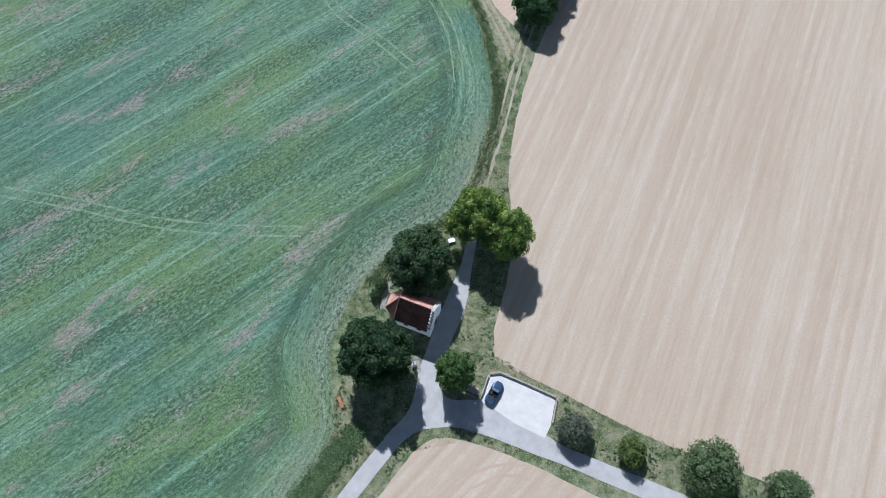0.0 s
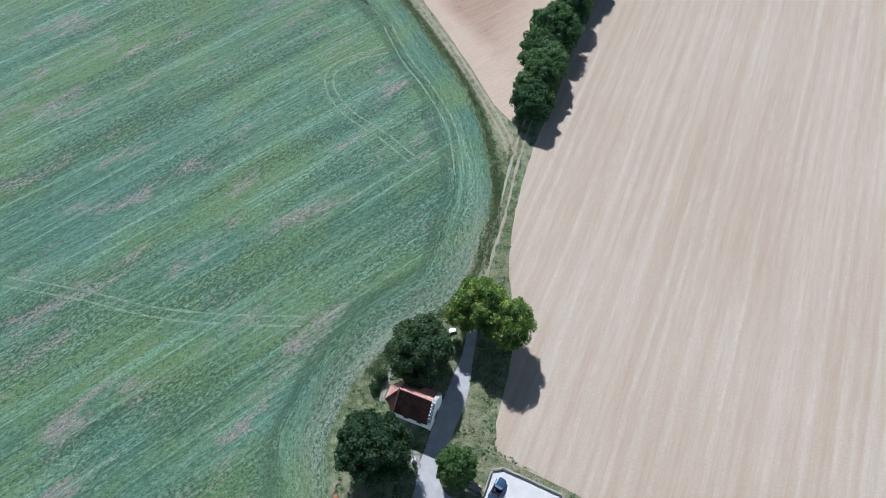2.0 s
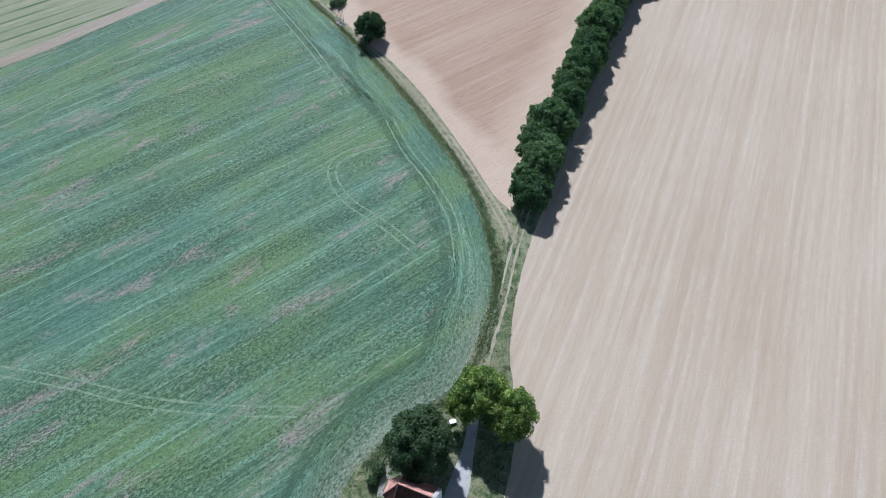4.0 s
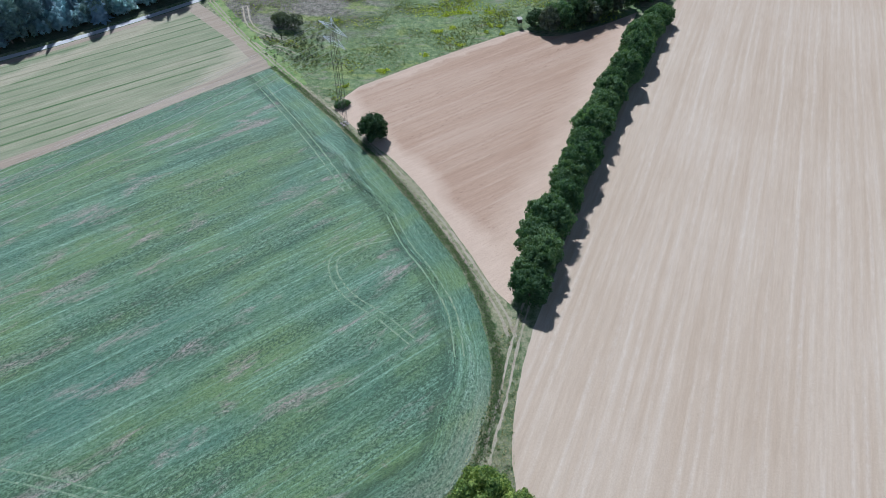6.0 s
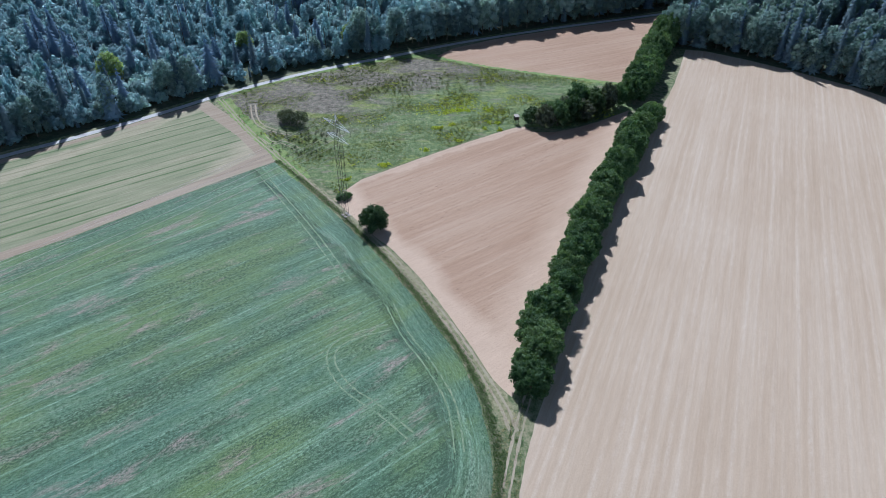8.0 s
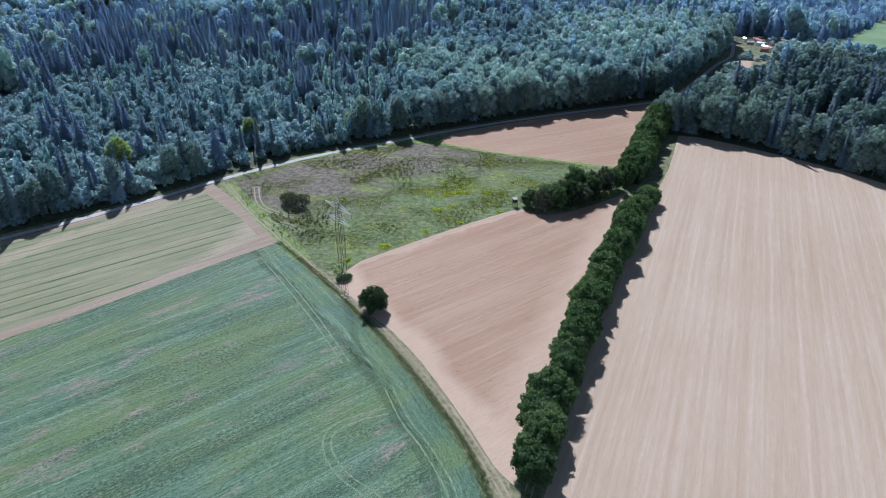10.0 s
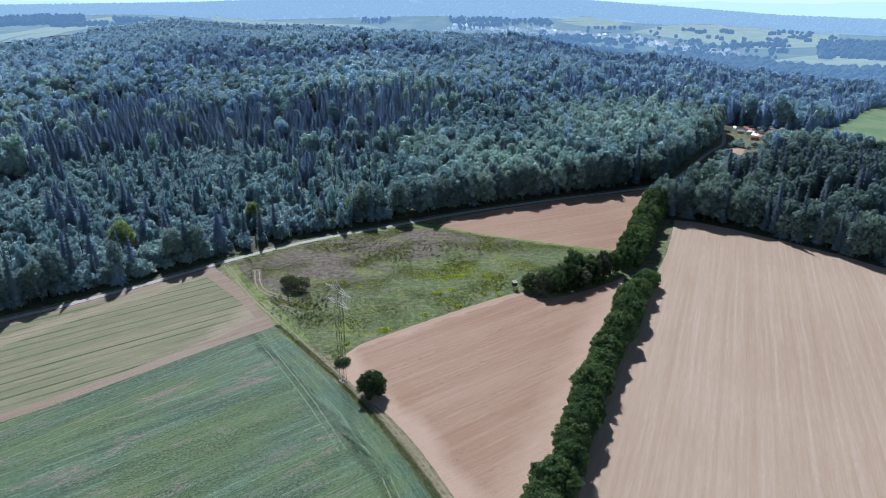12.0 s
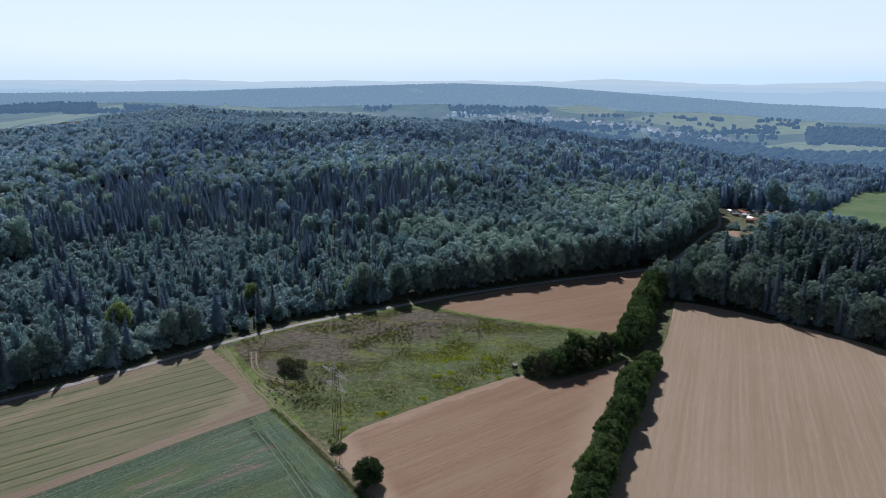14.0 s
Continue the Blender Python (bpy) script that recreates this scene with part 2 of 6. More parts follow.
M_CROP = crop_material()
M_SOIL_E = tilled_material("pale_harrowed_soil", (0.325, 0.248, 0.168), (0.382, 0.304, 0.217), (0.438, 0.366, 0.277), rows=0.34, stone=0.12, wide=0.09, drill=2.4, line=(0.47, 0.402, 0.315), force=0.55, clods=0.18, grit=0.05)
M_SOIL_W = tilled_material("reddish_harrowed_soil", (0.262, 0.170, 0.110), (0.328, 0.230, 0.156), (0.415, 0.318, 0.230), rows=0.11, drill=3.4, line=(0.17, 0.106, 0.072), force=0.16, clods=-0.95,
                           rolled=((12, 97.6, 0.855, 0.518, 9.0, 0.9), (19.3, 97, -0.913, 0.408, 15.0, 0.75), (-26.9, 186.5, 0.571, -0.821, 2.2, 0.8)))
M_SOIL_SMOOTH = tilled_material("smooth_headland_soil", (0.365, 0.270, 0.190), (0.40, 0.305, 0.22), (0.435, 0.345, 0.26), rows=0.2, drill=5.0, force=0.1)
M_STRIP = tilled_material("thin_soil_strip", (0.215, 0.172, 0.122), (0.275, 0.226, 0.165), (0.335, 0.285, 0.22), rows=0.5)
M_STUBBLE = tilled_material("green_stubble", (0.130, 0.165, 0.085), (0.215, 0.222, 0.138), (0.33, 0.285, 0.205), rows=0.16, stone=0.3, drill=4.4, line=(0.055, 0.105, 0.035), force=1.0, rolled=((-97.7, 242.1, 0.75, -0.66, 3.0, 0.5), (-64, 199.5, -0.85, 0.3, 11.0, 0.75)), grit=0.12)
M_VERGE = grass_material("verge_grass", (0.048, 0.078, 0.030), (0.110, 0.142, 0.062), (0.22, 0.22, 0.130), (0.31, 0.26, 0.175), dry=0.52, scale=0.6)
def meadow_material():
    """Wild growth: green, browned and flowering drifts over rough turf."""
    n = Nodes("wild_meadow", 0.9, 0.1)
    pos = n.position()
    zone, patch, mid, fine = n.noise(pos, 0.022, 4, 0.6), n.noise(n.mapped(pos, (0.7, 1.6, 1)), 0.075, 5, 0.65, 0.3), n.noise(pos, 0.45, 6, 0.7), n.noise(pos, 1.9, 5, 0.8)
    f = n.math("ADD", n.math("MULTIPLY", mid, 0.5), n.math("MULTIPLY", fine, 0.5))
    green = n.ramp(f, (0.40, (0.048, 0.079, 0.032)), (0.5, (0.120, 0.168, 0.069)), (0.60, (0.240, 0.270, 0.139)))
    brown = n.ramp(f, (0.40, (0.058, 0.055, 0.040)), (0.5, (0.142, 0.130, 0.100)), (0.60, (0.270, 0.240, 0.205)))
    gold = n.ramp(f, (0.40, (0.090, 0.130, 0.035)), (0.5, (0.185, 0.220, 0.062)), (0.60, (0.30, 0.31, 0.105)))
    # browned towards the forest road, greener towards the soil
    rise = n.math("MULTIPLY", n.math("SUBTRACT", n.add("VectorMath", 1, operation="DOT_PRODUCT", i0=pos, i1=(-0.55, 0.83, 0)), 215.0), 0.0055)
    col = n.mix(n.ramp(n.math("ADD", rise, n.math("ADD", n.math("MULTIPLY", zone, 0.45), n.math("MULTIPLY", patch, 0.55))), (0.44, 0.0), (0.58, 0.95)), green, brown)
    col = n.mix(n.ramp(patch, (0.38, 0.7), (0.46, 0.0)), col, gold)
    col = n.mix(n.ramp(n.noise(n.mapped(pos, (0.5, 1.3, 1)), 0.22, 5, 0.7), (0.56, 0.0), (0.66, 0.7)), col, n.mix(fine, (0.12, 0.10, 0.08), (0.31, 0.27, 0.215)))
    return n.done(col, f, 0.9, 0.5)


M_MEADOW = meadow_material()
M_FAR_MEADOW = grass_material("pasture", (0.098, 0.190, 0.085), (0.130, 0.230, 0.105), (0.17, 0.265, 0.13), (0.22, 0.25, 0.14), 0.5, 0.03)
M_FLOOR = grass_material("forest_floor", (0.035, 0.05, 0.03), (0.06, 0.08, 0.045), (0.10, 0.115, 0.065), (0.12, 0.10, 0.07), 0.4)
# Haze over the far land is painted in as blue emission.
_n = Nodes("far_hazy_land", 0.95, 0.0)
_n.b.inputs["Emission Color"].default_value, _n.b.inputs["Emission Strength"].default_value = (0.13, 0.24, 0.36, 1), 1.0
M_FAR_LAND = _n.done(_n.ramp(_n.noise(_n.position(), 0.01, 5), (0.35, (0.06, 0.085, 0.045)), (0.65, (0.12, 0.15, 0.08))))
_n = Nodes("far_ridge_haze", 0.95, 0.0)
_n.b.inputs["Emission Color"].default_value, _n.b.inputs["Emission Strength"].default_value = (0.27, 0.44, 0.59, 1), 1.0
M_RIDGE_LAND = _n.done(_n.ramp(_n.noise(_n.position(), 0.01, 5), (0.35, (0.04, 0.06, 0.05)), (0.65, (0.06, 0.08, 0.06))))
M_TRACK = grass_material("worn_track", (0.21, 0.175, 0.115), (0.32, 0.27, 0.195), (0.40, 0.35, 0.265), (0.15, 0.165, 0.08), 0.6)
M_LEAF_DARK = leaf_material("dark_foliage", (0.040, 0.070, 0.032), (0.110, 0.145, 0.070), clear=0.25, gloss=0.04)
M_LEAF_LIME = leaf_material("lime_foliage", (0.082, 0.136, 0.034), (0.46, 0.52, 0.12), (0.30, 0.18, 0.045), 0.22, 0.30)
M_LEAF_MID = leaf_material("small_tree_foliage", (0.055, 0.100, 0.028), (0.17, 0.24, 0.07), clear=0.2)
M_LEAF_ROW = leaf_material("row_foliage", (0.062, 0.110, 0.052), (0.175, 0.240, 0.110), clear=0.38)
# The forest's leaf colours are paled and blued to stand for air haze.
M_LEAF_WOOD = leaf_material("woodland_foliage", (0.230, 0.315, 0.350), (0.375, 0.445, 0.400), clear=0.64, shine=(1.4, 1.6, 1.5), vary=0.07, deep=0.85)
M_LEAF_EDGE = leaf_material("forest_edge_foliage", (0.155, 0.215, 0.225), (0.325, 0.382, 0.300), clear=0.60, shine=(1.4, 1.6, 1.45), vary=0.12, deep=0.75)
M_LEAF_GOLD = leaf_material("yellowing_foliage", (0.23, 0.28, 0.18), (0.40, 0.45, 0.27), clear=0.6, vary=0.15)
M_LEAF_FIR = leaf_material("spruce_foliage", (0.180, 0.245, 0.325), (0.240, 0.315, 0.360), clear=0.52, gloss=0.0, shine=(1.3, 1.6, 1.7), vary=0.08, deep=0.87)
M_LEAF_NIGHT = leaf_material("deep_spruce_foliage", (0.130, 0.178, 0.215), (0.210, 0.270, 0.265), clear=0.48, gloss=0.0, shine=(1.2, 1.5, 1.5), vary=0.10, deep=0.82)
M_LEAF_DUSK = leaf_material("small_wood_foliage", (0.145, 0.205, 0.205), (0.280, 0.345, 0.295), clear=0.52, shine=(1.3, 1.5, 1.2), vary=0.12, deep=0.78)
M_LEAF_FAR = leaf_material("haze_tinted_foliage", (0.300, 0.390, 0.470), (0.385, 0.470, 0.490), clear=0.62, shine=(1.4, 1.6, 1.6), vary=0.06, deep=0.9)
M_FIR_FAR = leaf_material("haze_tinted_spruce", (0.265, 0.355, 0.455), (0.315, 0.405, 0.475), clear=0.52, gloss=0.0, shine=(1.3, 1.6, 1.75), vary=0.06, deep=0.9)
M_LEAF_SHRUB = leaf_material("grey_shrub_foliage", (0.085, 0.098, 0.070), (0.165, 0.17, 0.12))
M_LEAF_BUSH = leaf_material("yellow_green_bush", (0.085, 0.12, 0.035), (0.24, 0.26, 0.08))
M_LEAF_BUSH2 = leaf_material("olive_bush", (0.060, 0.095, 0.042), (0.16, 0.19, 0.085))
M_TUFT = leaf_material("weed_tufts", (0.125, 0.160, 0.072), (0.27, 0.285, 0.145), (0.22, 0.18, 0.12), 0.34, 0.4)
M_DRY_WEED = leaf_material("greyed_weeds", (0.115, 0.120, 0.082), (0.22, 0.215, 0.16), clear=0.4)
M_STRAW = leaf_material("dry_grass", (0.15, 0.160, 0.080), (0.37, 0.345, 0.22), (0.38, 0.31, 0.21), 0.45, 0.45)
M_GOLD = leaf_material("goldenrod", (0.33, 0.37, 0.055), (0.62, 0.60, 0.09), clear=0.5)
M_BARK = plain("bark", (0.11, 0.085, 0.06), 0.9, 0, 0.25, 4, 0.2, 0.5)

# ---- shape helpers ----
def part(name, bm, material, parent=None, label="", smooth=False):
    me = bpy.data.meshes.new(name)
    bm.to_mesh(me)
    bm.free()
    me.materials.append(material)
    if smooth:
        me.polygons.foreach_set("use_smooth", [True] * len(me.polygons))
    ob = new(name, me)
    ob.parent = parent
    if label:
        tagged(ob, label)
    return ob


def raw_mesh(name, v, f, material, tint=None):
    """A mesh from arrays: v (n, 3), f (m, 3 or 4)."""
    v, f = np.asarray(v, np.float32), np.asarray(f, np.int32)
    me = bpy.data.meshes.new(name)
    me.vertices.add(len(v))
    me.vertices.foreach_set("co", v.ravel())
    me.loops.add(f.size)
    me.loops.foreach_set("vertex_index", f.ravel())
    me.polygons.add(len(f))
    me.polygons.foreach_set("loop_start", np.arange(len(f), dtype=np.int32) * f.shape[1])
    me.update(calc_edges=True)
    me.materials.append(material)
    if tint is not None:
        me.attributes.new("tint", "FLOAT", "POINT").data.foreach_set("value", np.asarray(tint, np.float32))
    return me


def box(bm, x0, y0, z0, x1, y1, z1, m=Matrix()):
    vs = [bm.verts.new(m @ Vector(p)) for p in ((x0, y0, z0), (x1, y0, z0), (x1, y1, z0), (x0, y1, z0), (x0, y0, z1), (x1, y0, z1), (x1, y1, z1), (x0, y1, z1))]
    for q in ((3, 2, 1, 0), (4, 5, 6, 7), (0, 1, 5, 4), (1, 2, 6, 5), (2, 3, 7, 6), (3, 0, 4, 7)):
        bm.faces.new([vs[k] for k in q])
    return vs


def bevelled(bm, width, segments=2):
    bmesh.ops.bevel(bm, geom=list(bm.edges), offset=width, segments=segments, affect="EDGES", profile=0.6)
    return bm


def bar(bm, a, b, r, sides=4, r2=None):
    """A straight tapered bar from a to b."""
    a, b = Vector(a), Vector(b)
    turn = (b - a).to_track_quat("Z", "Y").to_matrix()
    rings = []
    for c, rr in ((a, r), (b, r if r2 is None else r2)):
        rings.append([bm.verts.new(c + turn @ Vector((rr * math.cos(2 * math.pi * k / sides), rr * math.sin(2 * math.pi * k / sides), 0))) for k in range(sides)])
    for k in range(sides):
        bm.faces.new((rings[0][k], rings[0][(k + 1) % sides], rings[1][(k + 1) % sides], rings[1][k]))
    bm.faces.new(rings[0][::-1])
    bm.faces.new(rings[1])


def curve(points, step, wobble=0.0, seed=0):
    """A smooth line through the points, about one place every step metres."""
    p = [Vector((*q, 0)) for q in points]
    p = [p[0] * 2 - p[1], *p, p[-1] * 2 - p[-2]]
    out = []
    for k in range(1, len(p) - 2):
        n = max(1, round((p[k + 1] - p[k]).length / step))
        for j in range(n):
            t = j / n
            out.append(0.5 * ((2 * p[k]) + (p[k + 1] - p[k - 1]) * t + (2 * p[k - 1] - 5 * p[k] + 4 * p[k + 1] - p[k + 2]) * t * t + (3 * p[k] - p[k - 1] - 3 * p[k + 1] + p[k + 2]) * t ** 3))
    out.append(p[-2])
    out = np.array([(v.x, v.y) for v in out])
    if wobble:
        r = np.random.default_rng(seed)
        n = len(out)
        w = sum(np.interp(np.arange(n) * step, np.arange(0, n * step + s, s), r.normal(0, wobble * math.sqrt(s / 4), len(np.arange(0, n * step + s, s)))) for s in (1.5, 4.0))
        d = np.gradient(out, axis=0)
        d /= np.linalg.norm(d, axis=1, keepdims=True) + 1e-9
        out = out + np.stack([-d[:, 1], d[:, 0]], 1) * w[:, None]
    return out


def smooth(a, b, x):
    t = np.clip((np.asarray(x, float) - a) / (b - a), 0, 1)
    return t * t * (3 - 2 * t)


def terrain(x, y):
    """Height of the land: level fields, a wooded rise, the valley behind it and the far ridge."""
    x, y = np.asarray(x, float), np.asarray(y, float)
    r, az = np.hypot(x, y), np.degrees(np.arctan2(x, y))
    rise = np.interp(az, (-60, -34, -22, 0, 6, 11, 15, 20, 24, 30, 50), (4, 8, 22, 16, 14, 4, -8, -18, -30, -42, -50))
    far = np.interp(az, (-60, -34, -20, -9, 1, 8, 13, 20, 26, 34, 60), (5, 8, 12, 34, 52, 40, 18, -10, -35, -45, -40))
    edge = np.interp(az, (-25, -12, 8), (1500, 1200, 1150))
    h = rise * smooth(430, 1100, r)
    h = h + (-62 - h) * smooth(0, 650, r - edge) * (1 - 0.75 * smooth(-14, -26, az))
    h = h + (far - h) * smooth(2350, 3300, r)
    h = h - 25 * smooth(3400, 4600, r)
    return h * (y > 0)


def fill(name, outline, material, z, label, turn=None, category="field"):
    """A level sheet inside an outline; its u runs along the way of work."""
    bm = bmesh.new()
    vs = [bm.verts.new((x, y, z)) for x, y in outline]
    for tri in tessellate_polygon([[Vector((x, y, 0)) for x, y in outline]]):
        a, b, c = (vs[k] for k in tri)
        if (b.co - a.co).cross(c.co - a.co).z < 0:
            b, c = c, b
        if not bm.faces.get((a, b, c)):
            bm.faces.new((a, b, c))
    uv = bm.loops.layers.uv.new("rows")
    c, s = (math.cos(turn), math.sin(turn)) if turn is not None else (1, 0)
    for q in bm.faces:
        for lo in q.loops:
            x, y = lo.vert.co.x, lo.vert.co.y
            lo[uv].uv = (c * x + s * y, -s * x + c * y)
    return tagged(part(name, bm, material), label, category, kind="structure")


def with_headland(name, edge, rest, depth, material, z, label, turn, span=(0.0, 1.0)):
    """A field worked straight, whose outer rows follow one edge."""
    ob = fill(name, [*edge.tolist(), *rest], material, z, label, turn)
    n = len(edge)
    k0, k1 = int(n * span[0]), int(n * span[1])
    soft = edge.copy()
    for _ in range(60):
        soft[1:-1] = (soft[:-2] + 2 * soft[1:-1] + soft[2:]) / 4
    d = np.gradient(soft, axis=0)
    d /= np.linalg.norm(d, axis=1, keepdims=True)
    out = np.stack([-d[:, 1], d[:, 0]], 1)
    run = np.concatenate([[0], np.cumsum(np.linalg.norm(np.diff(edge, axis=0), axis=1))])
    bm = bmesh.new()
    uv = bm.loops.layers.uv.new("rows")
    steps = (0.0, 0.35, 0.7, 1.0)
    grid = [[bm.verts.new((*(edge[k] + out[k] * depth * s * (1 + 0.06 * math.sin(run[k] * 0.23))), z + 0.006)) for s in steps] for k in range(k0, k1)]
    for k in range(len(grid) - 1):
        for j in range(len(steps) - 1):
            f = bm.faces.new((grid[k][j], grid[k][j + 1], grid[k + 1][j + 1], grid[k + 1][j]))
            for lo, (kk, jj) in zip(f.loops, ((k, j), (k, j + 1), (k + 1, j + 1), (k + 1, j))):
                lo[uv].uv = (run[kk + k0], steps[jj] * depth + 500)
            f.normal_update()
            if f.normal.z < 0:
                f.normal_flip()
    part("headland", bm, material, ob)
    return ob


def ribbon(name, points, width, material, z, label, category, kind="structure", wobble=0.06, step=1.5):
    mid = curve(points, step)
    r = np.random.default_rng(len(points))
    d = np.gradient(mid, axis=0)
    d /= np.linalg.norm(d, axis=1, keepdims=True)
    n = np.stack([-d[:, 1], d[:, 0]], 1)
    w1, w2 = (width / 2 + r.normal(0, wobble, (len(mid), 1)) for _ in range(2))
    v = np.concatenate([np.c_[mid + n * w1, np.full(len(mid), z)], np.c_[mid - n * w2, np.full(len(mid), z)]])
    v[:, 2] += terrain(v[:, 0], v[:, 1])
    m = len(mid)
    f = [(k + m, k + m + 1, k + 1, k) for k in range(m - 1)]
    me = raw_mesh(name, v, f, material)
    run = np.concatenate([[0], np.cumsum(np.linalg.norm(np.diff(mid, axis=0), axis=1))])
    uv = np.concatenate([np.c_[run, np.full(m, width)], np.c_[run, np.zeros(m)]])[np.array(f).ravel()]
    me.uv_layers.new(name="rows").data.foreach_set("uv", uv.astype(np.float32).ravel())
    return tagged(new(name, me), label, category, kind=kind)


# ---- land ----
def build_ground():
    radii = np.concatenate([[2], np.linspace(60, 420, 7), np.linspace(480, 2200, 44), np.linspace(2260, 4900, 45)])
    angles = np.radians(np.concatenate([np.arange(-50, 50, 0.8), np.arange(50, 310, 10)]))
    n = len(angles)
    x, y = radii[:, None] * np.sin(angles), radii[:, None] * np.cos(angles)
    v = np.stack([x, y, terrain(x, y)], -1).reshape(-1, 3)
    f = [((i + 1) * n + j, i * n + j, i * n + (j + 1) % n, (i + 1) * n + (j + 1) % n) for i in range(len(radii) - 1) for j in range(n)]
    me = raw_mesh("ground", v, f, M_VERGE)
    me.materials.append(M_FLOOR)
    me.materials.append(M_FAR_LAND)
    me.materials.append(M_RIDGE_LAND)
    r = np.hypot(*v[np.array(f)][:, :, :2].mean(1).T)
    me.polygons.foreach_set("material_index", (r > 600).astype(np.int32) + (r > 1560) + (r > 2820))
    me.polygons.foreach_set("use_smooth", [True] * len(f))
    cap = tagged(new("ground", me), "grassy land rising to wooded hills", "ground", kind="structure")
    return cap


build_ground()
GREEN_EDGE = curve([(-50, -60), (-30, -10), (-24, 1.3), (-20.3, 6.5), (-17.9, 11.8), (-18.6, 18.2), (-19.4, 24.9), (-17.6, 30.9), (-14.5, 37.2), (-9.6, 42.6), (-3.5, 47.5), (1.2, 51.5), (5.8, 59.9), (9.4, 72.5), (9.2, 83.9), (5.8, 100.1), (-2.0, 117.0), (-16.0, 141.4), (-30.4, 162.5), (-42.6, 179.1), (-58.3, 198.4)], 0.8, 0.10, 3)
with_headland("field", GREEN_EDGE, [(-73, 185.8), (-109, 152.7), (-123, 141.8), (-239, 52.2), (-240, -60)], 13, M_CROP, 0.03,
              "green low crop field with drill rows and bare patches", math.atan2(0.607, 0.795), (0.2, 1.0))
EAST_EDGE = curve([(66, -3), (49.3, 4.4), (38.1, 8.7), (29.4, 12.7), (19.2, 18.0), (9.6, 23.0), (8.9, 26.9), (9.5, 31), (12.6, 42.8), (12.6, 53.1), (12.8, 61.1), (14.2, 69.8), (17.1, 80.9), (20.4, 90.0), (25.6, 103), (34.2, 126), (52.2, 168), (80.4, 228), (100, 268), (117, 308.7)], 0.8, 0.10, 5)[::-1]
fill("field", [*EAST_EDGE.tolist(), (240, -80), (330, 150), (184.5, 250.3), (175.9, 262.2), (159.8, 278.6), (141.2, 295.3), (126.2, 306.3)],
     M_SOIL_E, 0.03, "pale beige harrowed bare soil field", math.atan2(0.92, 0.40))
fill("field", curve([(15.1, 94.1), (12.1, 97.6), (6.1, 110.6), (0.8, 121.6), (-6.7, 135.9), (-14.8, 148.2), (-21.6, 156.4), (-34.6, 174.6)], 1, 0.08, 6).tolist()
     + curve([(-26.9, 186.5), (-4.7, 203.2), (13.8, 216.2), (29.2, 225.5), (34.5, 221.1), (45.3, 222.4), (59.6, 229.9), (74.0, 240.3)], 1, 0.08, 7).tolist() + [(60, 205), (40, 155), (26, 120)],
     M_SOIL_W, 0.034, "triangular reddish bare soil field", math.atan2(0.58, 0.81))
fill("field", [(-3.3, 299.3), (5.1, 310.7), (26.2, 324.0), (58.3, 338.5), (92.4, 351.5), (126.6, 364), (116, 335), (100, 300), (79.0, 266.5), (45.9, 277.5), (18.1, 288.0)],
     M_SOIL_W, 0.034, "reddish bare soil field beside the forest road", math.atan2(0.4, 0.9))
fill("field", [(-57.6, 198.6), (-72.1, 222.4), (-95.7, 249.1), (-108.6, 237.0), (-124.4, 223.2), (-138.9, 211.2), (-152.6, 201), (-300, 75), (-300, 8), (-239, 53), (-123, 142.2), (-109, 153.1), (-73, 186.2)],
     M_STRIP, 0.036, "strip of bare soil round the stubble field", math.atan2(0.59, 0.81))
fill("field", [(-65.5, 203.5), (-76.0, 218.0), (-97.7, 242.1), (-108.6, 233.5), (-124.4, 219.6), (-138.9, 207.6), (-152.6, 197.3), (-297, 74), (-297, 14), (-241, 56), (-124.6, 146.2), (-111.5, 156.4), (-75.2, 190.6)],
     M_STUBBLE, 0.05, "pale green stubble field with tractor lines", math.atan2(0.59, 0.81))
fill("meadow", [(-33, 177), (-26.9, 187.2), (-4.7, 203.9), (13.8, 216.9), (29.2, 226.2), (45, 223.2), (60, 230.6), (76, 241), (79, 265), (45.9, 276), (18.1, 286.5), (-3.3, 297.6), (-22.7, 298), (-48.3, 284.6), (-67, 273), (-83.8, 260.4), (-90, 252), (-72, 221), (-57, 202)],
     M_MEADOW, 0.032, "wild overgrown meadow with goldenrod and dry weeds", 0, "meadow")

_edge = curve([(-330, 50), (-260, 113), (-206, 158.6), (-172, 187.4), (-152.6, 203.6), (-138.9, 213.8), (-124.4, 225.8), (-108.6, 239.6), (-96.2, 251.6), (-83.8, 262.4), (-67.0, 275.0), (-48.3, 287.0), (-22.7, 300.7), (5.2, 316.5), (35.8, 331.1), (68.5, 344.9), (103.5, 358.2), (128, 369)], 6)
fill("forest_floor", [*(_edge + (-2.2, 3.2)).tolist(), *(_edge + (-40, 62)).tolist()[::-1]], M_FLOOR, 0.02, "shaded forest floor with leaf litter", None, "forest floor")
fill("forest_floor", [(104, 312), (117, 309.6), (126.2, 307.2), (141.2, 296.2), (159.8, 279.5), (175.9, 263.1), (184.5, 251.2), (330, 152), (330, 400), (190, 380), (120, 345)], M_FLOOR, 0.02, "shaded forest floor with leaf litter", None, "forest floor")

M_MARK = grass_material("flattened_crop", (0.08, 0.15, 0.08), (0.145, 0.21, 0.125), (0.24, 0.29, 0.19), (0.24, 0.26, 0.15), 0.4, 0.8)
M_FRESH = grass_material("fresh_green_grass", (0.085, 0.155, 0.04), (0.14, 0.225, 0.062), (0.20, 0.28, 0.095), (0.26, 0.26, 0.12), 0.5)


